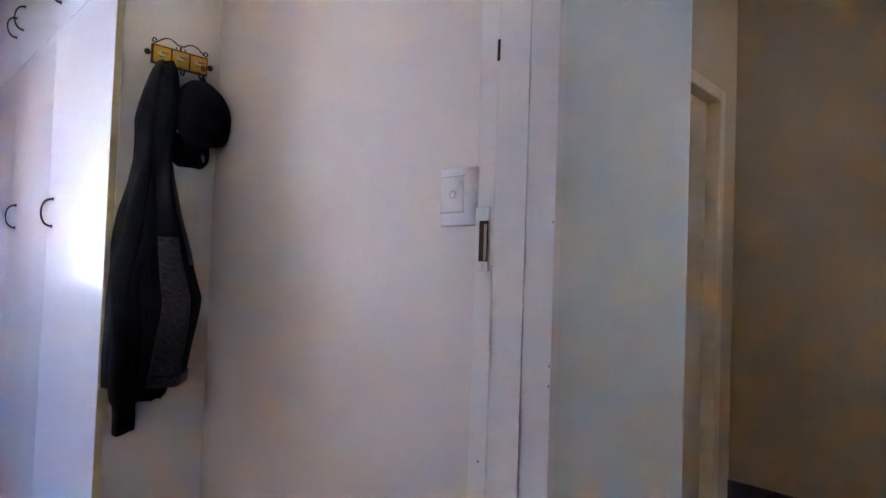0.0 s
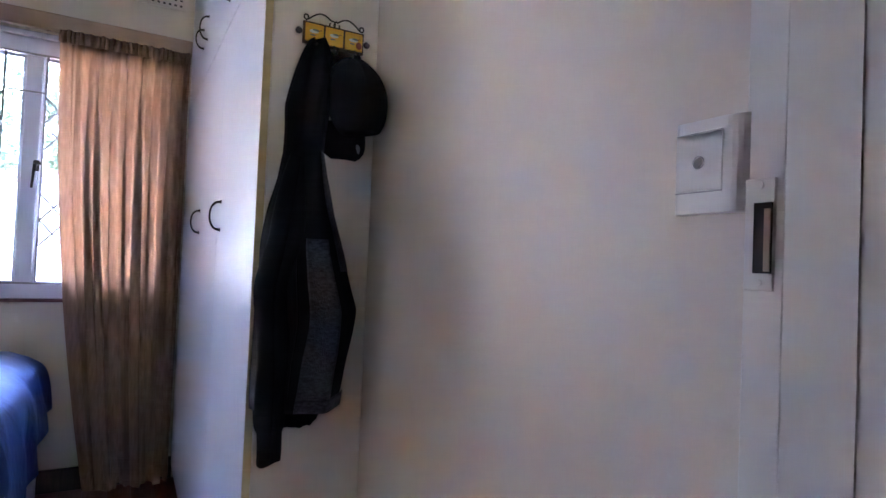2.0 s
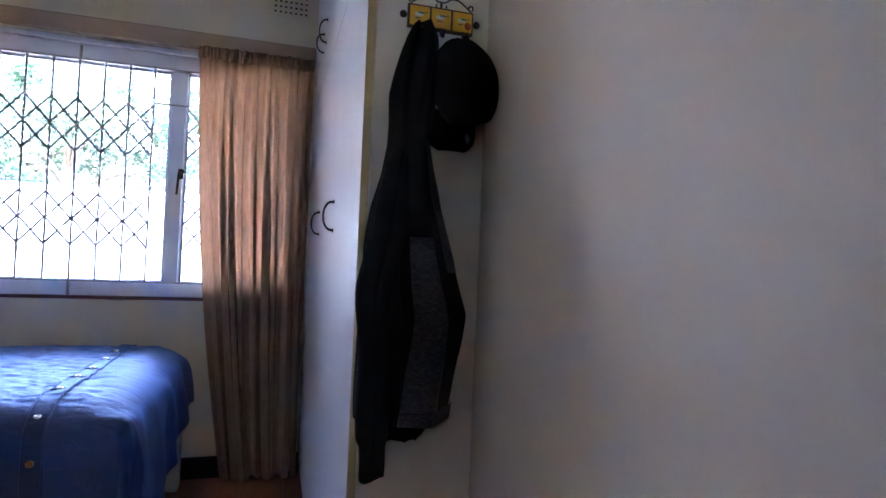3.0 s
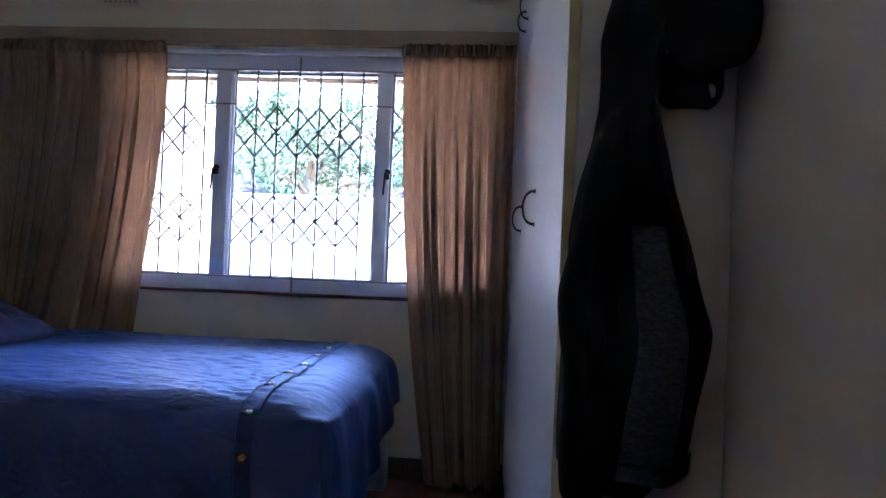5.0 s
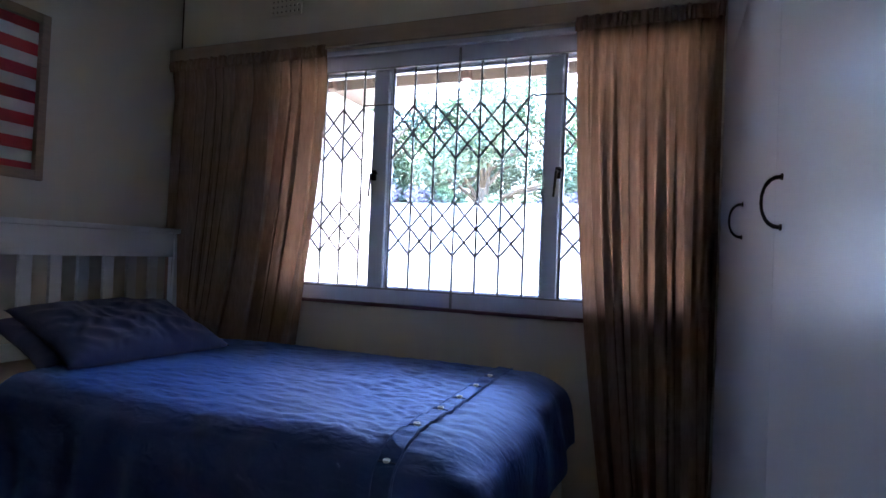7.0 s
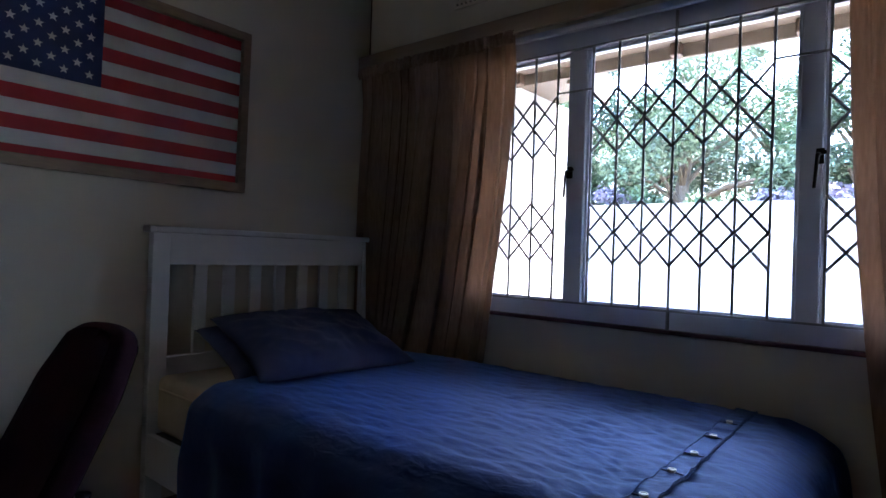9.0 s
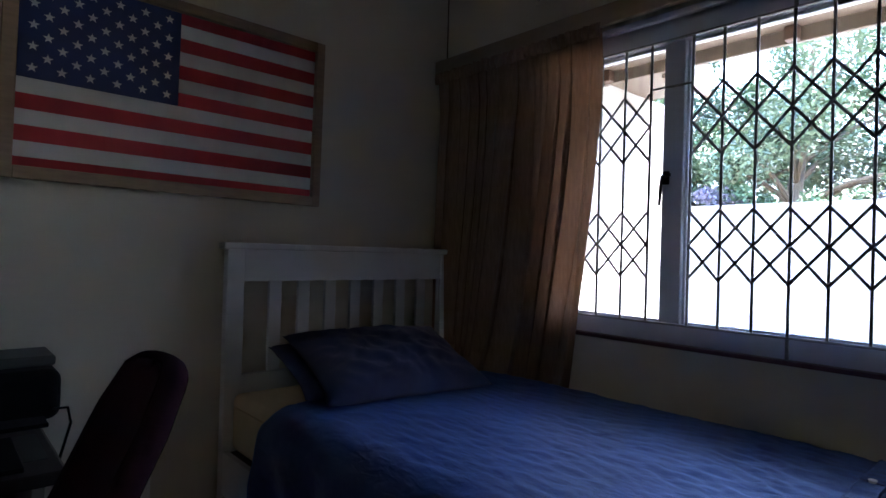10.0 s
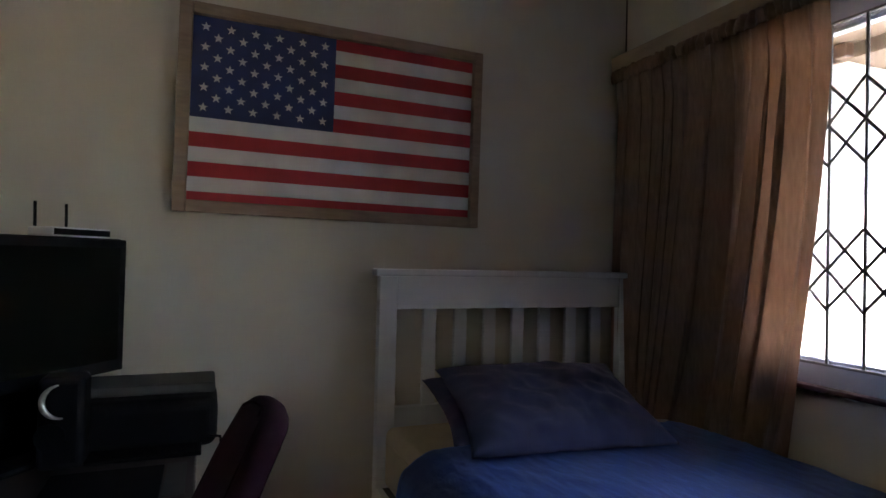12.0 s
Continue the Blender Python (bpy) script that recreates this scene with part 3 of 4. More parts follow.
def jacket_at(u, z):
    for a, b_ in zip(JR, JR[1:]):
        if b_[0] <= z <= a[0]:
            w = (a[0] - z) / (a[0] - b_[0])
            y0, y1, th = (a[i] + (b_[i] - a[i]) * w for i in (1, 2, 3))
            break
    else:
        y0, y1, th = (JR[0] if z > JR[0][0] else JR[-1])[1:]
    k = 0.026 - 0.034 * min(1.0, max(0.0, (z - 0.95) / 0.6))
    y0, y1 = y0 + k, y1 + 0.038 - 0.026 * min(1.0, max(0.0, (z - 1.0) / 0.3))
    y = y0 + (y1 - y0) * u
    fold = 0.012 * math.sin(u * 11 + 2.2 * nz(u * 2, z * 3, 4.0)) + 0.010 * nz(u * 5, z * 4, 1.7)
    x = PX + 0.012 + th * max(0.0, math.sin(math.pi * min(1, max(0, u)))) ** 0.55 + fold * math.sin(math.pi * u)
    return Vector((x, y + 0.004 * nz(u * 3, z * 9, 8.0), z))


jacket = empty("jacket", (PX + 0.05, 0.6, 0.68), "black hooded jacket with grey marl panels hanging on the hook rail", "jacket")
part("body", sheet(34, 70, lambda u, v: jacket_at(u, 1.628 - (1.628 - 0.762) * v), 0.006), BLACKCLOTH, jacket, smooth=True)


def over(u0, u1, z0, z1, lift):
    def f(u, v):
        z = z0 + (z1 - z0) * v
        a0, a1 = (u0[0] + (u0[1] - u0[0]) * v), (u1[0] + (u1[1] - u1[0]) * v)
        p = jacket_at(a0 + (a1 - a0) * u, z)
        return p + Vector((lift, 0, 0))
    return f


part("side_panel", sheet(12, 40, over((0.42, 0.38), (0.66, 0.74), 1.150, 0.775, 0.005), 0.003), GREYCLOTH, jacket, "grey marl knitted panel", smooth=True)
part("sleeve_panel", sheet(8, 22, over((0.72, 0.78), (0.98, 0.98), 1.35, 1.08, 0.004), 0.002), GREYCLOTH, jacket, "grey marl upper sleeve", smooth=True)
part("hem_band", sheet(18, 5, over((0.38, 0.38), (0.99, 0.99), 0.795, 0.764, 0.0065), 0.003), GREYCLOTH, jacket, "grey ribbed hem", smooth=True)


def sleeve(u, v):
    a = u * 2 * math.pi
    z = 1.42 - 0.755 * v
    r = (0.040 - 0.008 * v + 0.004 * math.sin(v * 19 + a)) * (0.25 + 0.75 * min(1.0, v / 0.3))
    c = Vector((PX + 0.045 + 0.055 * min(1.0, v / 0.35), 0.612 - 0.066 * min(1.0, v / 0.5) ** 0.8 + 0.004 * math.sin(v * 9), z))
    squeeze = 0.80 if v > 0.90 else 1.0
    return c + Vector((r * 0.85 * math.cos(a) * squeeze, r * math.sin(a) * squeeze, 0.006 * math.sin(a * 2)))


part("sleeve", sheet(22, 50, sleeve, 0.004), BLACKCLOTH, jacket, smooth=True)
part("lining", sheet(14, 8, lambda u, v: Vector((PX + 0.03 + 0.05 * math.sin(math.pi * u), 0.59 + 0.085 * u, 0.775 - (0.055 - 0.02 * u + 0.008 * nz(u * 9, 0, 3)) * v)), 0.004), BLACKCLOTH, jacket, smooth=True)
part("zip", tube([jacket_at(0.30, 1.3 - 0.5 * k / 12) + Vector((0.004, 0, 0)) for k in range(13)], 0.0016, 6), BLACKPL, jacket, "dark grey zip")

# ---- cap on the rack ----
cap = empty("cap", (PX + 0.05, 0.715, 1.35), "black cloth baseball cap hanging on the hook rail", "cap")
bm = ellipsoid((PX + 0.074, 0.722, 1.482), (0.068, 0.073, 0.099), u=40, v=28)
for v_ in bm.verts:
    k = 0.006 * nz(v_.co.y * 11, v_.co.z * 11, 2.0)
    v_.co += Vector((k, k * 0.5, 0))
    v_.co.y -= 0.14 * (v_.co.z - 1.482)
    v_.co.z = max(v_.co.z, 1.404 + 0.12 * (v_.co.y - 0.70))
part("crown", bm, CAPCLOTH, cap, smooth=True)
for k in range(5):
    a0 = math.pi * (0.1 + 0.2 * k)
    seam = []
    for m in range(12):
        e = math.pi * (0.5 - 0.42 * m / 11)
        z = 0.1 * math.sin(e)
        seam.append(Vector((PX + 0.074 + 0.069 * math.cos(e) * math.sin(a0), 0.722 + 0.074 * math.cos(e) * math.cos(a0) - 0.14 * z, 1.482 + z)))
    part("seam", tube(seam, 0.0014, 5), BLACKCLOTH, cap, smooth=True)


def brim(u, v):
    a = (u - 0.5) * 2
    w = 0.056 * (1 - 0.42 * v ** 7)
    return Vector((PX + 0.024 + 0.010 * v - 0.014 * a * a, 0.710 + 0.002 * v + w * a, 1.440 - 0.092 * v + 0.010 * abs(a) ** 5 * v))


part("brim", sheet(24, 14, brim, 0.005), CAPCLOTH, cap, smooth=True)
part("badge", ellipsoid(brim(0.80, 0.68) + Vector((0.004, 0, 0)), (0.002, 0.0085, 0.0125), u=18, v=8), BIRDGREY, cap, "oval grey badge")
part("button", ellipsoid((PX + 0.074, 0.709, 1.580), (0.006, 0.006, 0.003), u=12, v=6), CAPCLOTH, cap)
part("hanging_loop", tube([(PX + 0.05, 0.722, 1.578), (PX + 0.042, 0.728, 1.602), (PX + 0.036, 0.735, 1.606), (PX + 0.05, 0.742, 1.575)], 0.004, 6), BLACKCLOTH, cap)

# ---- bed ----
bed = empty("bed", (-3.0, -1.1, FL), "three-quarter bed with a white slatted wooden headboard", "bed")
HX0, HX1, HY = -3.576, -2.438, -2.142
part("post", box(HX1 - 0.068, HX1, HY - 0.02, HY + 0.022, FL, 1.168, 0.003, 2), BEDWHITE, bed)
part("post", box(HX0, HX0 + 0.052, HY - 0.02, HY + 0.022, FL, 1.168, 0.003, 2), BEDWHITE, bed)
part("cap_rail", box(HX0 - 0.018, HX1 + 0.018, HY - 0.032, HY + 0.034, 1.1685, 1.194, 0.006, 3), BEDWHITE, bed)
part("top_rail", box(HX0 + 0.0525, HX1 - 0.0685, HY - 0.014, HY + 0.016, 1.044, 1.168, 0.003, 2), BEDWHITE, bed)
part("bottom_rail", box(HX0 + 0.0525, HX1 - 0.0685, HY - 0.014, HY + 0.016, 0.60, 0.682, 0.003, 2), BEDWHITE, bed)
slat = box(-0.0268, 0.0268, HY - 0.009, HY + 0.009, 0.6825, 1.0435, 0.003, 2)
bmesh.ops.translate(slat, vec=(-ORIGIN[bed].x, -ORIGIN[bed].y, -ORIGIN[bed].z), verts=slat.verts)
slat_me = bpy.data.meshes.new("slat")
slat.to_mesh(slat_me)
slat.free()
slat_me.materials.append(BEDWHITE)
for k in range(7):
    o = new("slat", slat_me)
    o.parent = bed
    o.location = (-2.642 - 0.1273 * k, 0, 0)
part("side_rail", box(-2.462, -2.438, HY + 0.023, -0.10, 0.24, 0.40, 0.004, 2), BEDWHITE, bed)
part("side_rail", box(-3.545, -3.52, HY + 0.023, -0.10, 0.24, 0.40, 0.004, 2), BEDWHITE, bed)
part("foot_rail", box(-3.545, -2.462, -0.15, -0.11, 0.24, 0.44, 0.004, 2), BEDWHITE, bed)
for x in (-3.50, -2.49):
    part("leg", box(x - 0.045, x + 0.045, -0.125, -0.035, FL, 0.24, 0.004, 2), BEDWHITE, bed)
part("slat_base", box(-3.52, -2.462, HY + 0.03, -0.10, 0.36, 0.395), DESKW, bed)

mattress = empty("mattress", (-3.0, -1.1, 0.4), "cream quilted mattress lying on the white bed", "mattress")
bm = box(-3.53, -2.466, HY + 0.026, -0.20, 0.401, 0.620, 0.032, 4)
part("ticking", bm, MATTRESS, mattress, smooth=True)
part("piping", tube([(-2.468, HY + 0.06, 0.570), (-2.468, -0.24, 0.570)], 0.006, 8), MATTRESS, mattress)

# duvet with a buttoned band
EX, EY, TOPZ = -2.43, -0.058, 0.646
DLEN = 1.682


def duvet(u, v):
    sx = -1.115 + 1.115 * min(1, u / 0.72) if u < 0.72 else (u - 0.72) / 0.28 * 0.46
    far = 1 - min(1, u / 0.72)
    long_ = 0.44 - 0.20 * far
    vy = 0.83
    sy = -DLEN + DLEN * min(1, v / vy) if v < vy else (v - vy) / (1 - vy) * long_
    if sy < -DLEN + 0.08:
        sy += 0.10 * (0.5 - abs(min(0, sx) / 1.115 - 0.5)) * 0.3
    px, py = max(0.0, sx), max(0.0, sy)
    r = math.hypot(px, py)
    x = EX + min(0.0, sx)
    y = EY + min(0.0, sy)
    edge = min(1.0, max(0.0, -sx / 0.10)) * min(1.0, max(0.0, -sy / 0.12))
    back = min(1.0, max(0.0, (1.115 + sx) / 0.05))
    z = TOPZ - 0.040 * (1 - edge) ** 2 - 0.01 * (1 - back) + 0.016 * nz(x * 1.6, y * 1.6, 3) + 0.006 * nz(x * 5, y * 4, 7)
    z += (0.008 * (0.5 - abs(nz(x * 21 + 3.5 * nz(x * 2, y * 2, 9), y * 6.5 + 2 * nz(x * 3, y * 3, 2), 5))) + 0.005 * nz(x * 38, y * 15, 6)) * edge * (0.45 + 0.9 * max(0.0, 0.5 + nz(x * 1.5, y * 1.5, 20)))
    if r > 0:
        dx, dy = px / r, py / r
        R = 0.036
        h = R * (1 - math.exp(-r / R))
        ang = math.atan2(dy, dx)
        along = (y * (dx > 0.5) + x * (dy > 0.5)) * 1.0
        fold = 0.014 * min(1, r / 0.2) * math.sin(along * 24 + ang * 7 + 2 * nz(along * 3, r * 2, 1)) + 0.02 * nz(along * 7, r * 5, 2)
        flare = h + 0.075 * r * (0.4 + dy * 0.8) + fold
        x += dx * flare
        y += dy * flare
        z -= max(0.0, r - h * 0.55)
    return Vector((x, y, max(z, FL + 0.04)))


cover = empty("duvet", (-3.0, -0.9, 0.6), "rumpled blue denim duvet with a buttoned band, draped over the bed", "duvet")
part("cover", sheet(170, 170, duvet, 0.010), DENIM, cover, smooth=True)


def band_point(u, w, lift):
    """A place on the button band: u runs from the far side across the top and down the near side."""
    p = duvet(u, 0.83 * (DLEN - 0.250 + w) / DLEN)
    q = duvet(min(1.0, u + 0.004), 0.83 * (DLEN - 0.250 + w) / DLEN) - duvet(max(0.0, u - 0.004), 0.83 * (DLEN - 0.250 + w) / DLEN)
    n_ = Vector((-q.z, 0, q.x)).normalized()
    if n_.z < 0 and abs(n_.z) > 0.2:
        n_ = -n_
    if n_.x < 0 and abs(n_.z) <= 0.2:
        n_ = -n_
    return p + n_ * lift


part("button_band", sheet(120, 8, lambda u, v: band_point(0.02 + 0.965 * u, 0.062 * v, 0.0055), 0.0025), DENIMDARK, cover, "darker denim button band", smooth=True)
for w in (0.004, 0.058):
    part("band_seam", tube([band_point(0.02 + 0.965 * k / 60, w, 0.0085) for k in range(61)], 0.0016, 6), DENIM, cover, "stitched seam of the button band", smooth=True)
for k in range(6):
    p = band_point(0.722 - 0.1105 * k, 0.031, 0.0085)
    bt = part("button", cyl(p, p + Vector((0, 0, 0.005)), 0.008, 18), STEEL, cover, "nickel jeans button")
    ring = [p + Vector((0.008 * math.cos(a * math.pi / 8), 0.008 * math.sin(a * math.pi / 8), 0.0055)) for a in range(17)]
    part("rim", tube(ring, 0.0019, 6, closed=True), STEEL, bt)
    part("buttonhole", box(p.x - 0.0022, p.x + 0.0022, p.y - 0.024, p.y + 0.024, p.z - 0.0012, p.z + 0.0012), PILLOWC, cover)
p = band_point(0.80, 0.031, 0.0085)
part("button", cyl(p, p + Vector((0.010, 0, 0.002)), 0.0095, 18), BRASS, cover, "brass jeans button")


def pillow(name, c, size, tilt, yaw, seed, label):
    ob = empty(name, c, label, "pillow", "pillows on the bed")
    L, H, T = size
    bm = bmesh.new()
    bmesh.ops.create_grid(bm, x_segments=60, y_segments=40, size=1)
    top = [v_ for v_ in bm.verts]
    geo = bmesh.ops.duplicate(bm, geom=bm.verts[:] + bm.edges[:] + bm.faces[:])
    under = [g for g in geo["geom"] if isinstance(g, bmesh.types.BMVert)]
    for sign, vs in ((1, top), (-1, under)):
        for v_ in vs:
            a, b_ = v_.co.x, v_.co.y
            t_ = max(0.0, (1 - abs(a) ** 3.2)) ** 0.55 * max(0.0, (1 - abs(b_) ** 3.2)) ** 0.55
            pin = 1 - 0.10 * (1 - abs(a) ** 2) * abs(b_) - 0.0
            pin2 = 1 - 0.09 * (1 - abs(b_) ** 2) * abs(a)
            n_ = 0.016 * nz(a * 2.2, b_ * 2.2, seed + sign) + 0.012 * nz(a * 5 + 2 * b_, b_ * 4, seed) + 0.020 * (0.35 - abs(nz(a * 7 + 3 * nz(a * 2, b_ * 2, 4), b_ * 3 + a * 2, seed + 6)))
            v_.co = Vector((a * L / 2 * pin2, b_ * H / 2 * pin, sign * (T / 2 * t_ + 0.002) + n_ * t_))
    bmesh.ops.remove_doubles(bm, verts=bm.verts, dist=0.0042)
    bmesh.ops.recalc_face_normals(bm, faces=bm.faces)
    bmesh.ops.transform(bm, matrix=Matrix.Translation(c) @ Matrix.Rotation(radians(yaw), 4, "Z") @ Matrix.Rotation(radians(tilt), 4, "X"), verts=bm.verts)
    part("pillowcase", bm, PILLOWC, ob, smooth=True)
    return ob


pillow("pillow", (-2.925, -1.915, 0.705), (0.66, 0.38, 0.13), -25, -2, 5.0, "dark blue denim pillow lying under another on the bed")
pillow("pillow", (-2.945, -1.765, 0.750), (0.70, 0.48, 0.14), -21, -7, 11.0, "blue denim pillow leaning on another at the bed's head")

# ---- framed picture ----
pic = empty("framed_picture", (-2.31, YS, 1.735), "framed stars and stripes flag print in a light wooden frame", "picture")
pic.rotation_euler = (0, radians(-0.6), 0)
FX0, FX1, FZ0, FZ1 = -2.868, -1.738, 1.369, 2.083
IX0, IX1, IZ0, IZ1 = -2.832, -1.780, 1.410, 2.045
fy0, fy1 = YS + 0.002, YS + 0.034
part("frame_side", box(FX0, IX0, fy0, fy1, FZ0, FZ1, 0.003, 2), PICFRAME, pic)
part("frame_side", box(IX1, FX1, fy0, fy1, FZ0, FZ1, 0.003, 2), PICFRAME, pic)
part("frame_side", box(IX0 + 0.0005, IX1 - 0.0005, fy0, fy1, FZ0, IZ0, 0.003, 2), PICFRAME, pic)
part("frame_side", box(IX0 + 0.0005, IX1 - 0.0005, fy0, fy1, IZ1, FZ1, 0.003, 2), PICFRAME, pic)
part("backing", box(IX0 + 0.0005, IX1 - 0.0005, fy0, fy0 + 0.006, IZ0 + 0.0005, IZ1 - 0.0005), BROWN, pic)
sh = (IZ1 - IZ0 - 0.002) / 12.4
CX = -2.271
for k in range(13):
    z1 = min(IZ1 - 0.001, IZ1 - 0.001 + (0.18 - k) * sh)
    z0 = max(IZ0 + 0.001, IZ1 - 0.001 + (0.18 - k - 1) * sh)
    right_edge = CX if k < 7 else IX1 - 0.001
    part("stripe", box(IX0 + 0.001, right_edge, fy0 + 0.0062, fy0 + 0.0085, z0, z1), FRED if k % 2 == 0 else FWHITE, pic, "red printed stripe" if k % 2 == 0 else "white printed stripe")
cz0, cz1 = IZ1 - 0.001 - 6.82 * sh, IZ1 - 0.001
part("canton", box(CX, IX1 - 0.001, fy0 + 0.0062, fy0 + 0.0088, cz0, cz1), FBLUE, pic, "dark blue printed field")
bm = bmesh.new()
ring = []
for k in range(10):
    a = math.pi / 2 + k * math.pi / 5
    r = 0.0165 if k % 2 == 0 else 0.0068
    ring.append(bm.verts.new((r * math.cos(a), 0, r * math.sin(a))))
face = bm.faces.new(ring)
ext = bmesh.ops.extrude_face_region(bm, geom=[face])
for g in ext["geom"]:
    if isinstance(g, bmesh.types.BMVert):
        g.co.y += 0.0014
bmesh.ops.recalc_face_normals(bm, faces=bm.faces)
star_me = bpy.data.meshes.new("star")
bm.to_mesh(star_me)
bm.free()
star_me.materials.append(FWHITE)
cw, chh = IX1 - 0.001 - CX, cz1 - cz0
for r in range(9):
    for c in range(6 if r % 2 == 0 else 5):
        o = new("star", star_me)
        o.parent = pic
        x = IX1 - 0.001 - cw * ((2 * c + 1) if r % 2 == 0 else (2 * c + 2)) / 12
        z = cz1 - chh * (r + 1) / 10
        o.location = Vector((x, fy0 + 0.0089, z)) - ORIGIN[pic]

# ---- desk and the things on it ----
desk = empty("desk", (-1.28, -1.85, FL), "dark brown laminate desk against the bedroom wall", "desk")
DZ = 0.655
part("desk_top", box(-1.835, -0.80, -2.205, -1.50, DZ - 0.032, DZ, 0.004, 2), DESKW, desk)
part("side_panel", box(-1.80, -1.775, -2.20, -1.53, FL, DZ - 0.033, 0.002, 1), DESKEDGE, desk, "pale laminate end panel")
part("edging", box(-1.838, -1.8355, -2.20, -1.505, DZ - 0.031, DZ - 0.001), DESKEDGE, desk, "pale edge strip")
part("side_panel", box(-0.85, -0.825, -2.20, -1.53, FL, DZ - 0.033, 0.002, 1), DESKW, desk)
part("back_panel", box(-1.774, -0.836, -2.195, -2.177, 0.2, DZ - 0.033), DESKW, desk)

TURNM = Matrix.Translation((-1.607, -2.185, 0)) @ Matrix.Rotation(math.atan2(0.324, 0.253), 4, "Z")
tv = empty("computer_monitor", (-1.42, -1.95, DZ), "large black computer monitor turned towards the chair on the desk", "monitor")
part("housing", box(0.0, 0.60, -0.11, -0.004, 0.855, 1.274, 0.012, 3, turn=TURNM), BLACKPL, tv)
part("bezel", box(0.003, 0.597, -0.004, 0.006, 0.858, 1.271, 0.004, 2, turn=TURNM), BLACKPL, tv)
part("screen", box(0.028, 0.572, 0.0062, 0.0078, 0.895, 1.245, turn=TURNM), SCREEN, tv, "dark glossy screen")
part("neck", box(0.22, 0.38, -0.09, -0.03, DZ + 0.02, 0.86, 0.01, 2, turn=TURNM), BLACKPL, tv)
part("foot", box(0.14, 0.46, -0.14, 0.05, DZ + 0.0005, DZ + 0.02, 0.008, 2, turn=TURNM), BLACKPL, tv)

router = empty("router", (-1.5, -2.1, 1.275), "small white router with two black aerials on top of the monitor", "router")
part("case", box(0.050, 0.250, -0.105, -0.01, 1.2745, 1.302, 0.006, 3, turn=TURNM), PLASTIC, router)
part("front_band", box(0.055, 0.245, -0.012, -0.0085, 1.279, 1.297, turn=TURNM), BLACKPL, router, "dark front band")
for k in (0.138, 0.238):
    a = TURNM @ Vector((k, -0.09, 1.300))
    b_ = TURNM @ Vector((k, -0.092, 1.375))
    part("aerial", cyl(a, b_, 0.0042, 10), BLACKPL, router, "black rod aerial")

printer = empty("printer", (-1.7, -2.07, DZ), "black inkjet printer with a grey lid on the desk", "printer")
part("body", box(-1.893, -1.505, -2.20, -1.945, DZ + 0.0005, 0.803, 0.034, 5), BLACKPL, printer)
part("lid", box(-1.885, -1.512, -2.212, -2.02, 0.8035, 0.834, 0.008, 3), GREYPL, printer, "grey scanner lid")
part("paper_tray", box(-1.85, -1.56, -1.975, -1.86, DZ + 0.006, DZ + 0.018, 0.003, 2), BLACKPL, printer)
part("cable", tube([(-1.87, -1.95, 0.69), (-1.90, -1.90, 0.70), (-1.905, -1.88, 0.66), (-1.875, -1.87, 0.55), (-1.87, -1.88, 0.3), (-1.87, -1.95, 0.02)], 0.004, 8), BLACKPL, printer, smooth=True)

spk = empty("desktop_speaker", (-1.47, -1.86, DZ), "black desktop speaker with a chrome crescent trim on the desk", "speaker")
part("case", box(-1.560, -1.450, -1.96, -1.862, DZ + 0.0005, 0.90, 0.018, 4), BLACKPL, spk)
arc = [Vector((-1.507 + 0.044 * math.cos(a), -1.858, 0.838 + 0.044 * math.sin(a))) for a in [radians(-95 + 175 * k / 20) for k in range(21)]]
part("crescent", tube(arc, [0.002 + 0.006 * math.sin(math.pi * k / 20) for k in range(21)], 8), STEEL, spk, "chrome crescent trim", smooth=True)
part("cone", cyl((-1.482, -1.8635, 0.745), (-1.482, -1.859, 0.745), 0.036, 24), BLACKPL, spk)

papers = empty("papers", (-1.72, -1.62, DZ), "loose sheets and black folder lying on the desk", "papers")
part("folder", box(-1.76, -1.50, -1.80, -1.53, DZ + 0.0005, DZ + 0.012, 0.002, 1), BLACKPL, papers)
part("sheet", box(-1.815, -1.765, -1.83, -1.60, DZ + 0.0005, DZ + 0.003), GREYPL, papers)

# ---- office chair ----
ch = empty("office_chair", (-1.70, -1.36, FL), "maroon upholstered swivel office chair before the desk", "office chair")


def back(u, v):
    a = (u - 0.5) * 2
    z = 0.50 + 0.425 * v - 0.02 * abs(a) ** 5 * v
    lean = -1.822 - 0.46 * (z - 0.5)
    w = 0.190 * (1 - 0.2 * max(0, v - 0.75) / 0.25)
    return Vector((lean + 0.03 * a * a, -1.285 + w * a, z))


bm = sheet(22, 24, back)
bmesh.ops.recalc_face_normals(bm, faces=bm.faces)
bmesh.ops.solidify(bm, geom=bm.faces[:], thickness=0.056)
bmesh.ops.bevel(bm, geom=[e for e in bm.edges if e.calc_face_angle(0) > 0.9], offset=0.024, segments=3, profile=0.5, affect="EDGES")
part("backrest", bm, CHAIRCLOTH, ch, smooth=True)
part("seat", box(-1.93, -1.49, -1.50, -1.10, 0.41, 0.485, 0.03, 4), CHAIRCLOTH, ch, smooth=True)
part("back_bar", tube([(-1.78, -1.30, 0.40), (-1.90, -1.30, 0.40), (-1.925, -1.30, 0.45), (-1.94, -1.30, 0.56)], 0.016, 10), BLACKPL, ch, smooth=True)
part("column", cyl((-1.70, -1.30, 0.09), (-1.70, -1.30, 0.41), 0.026, 16), BLACKPL, ch)
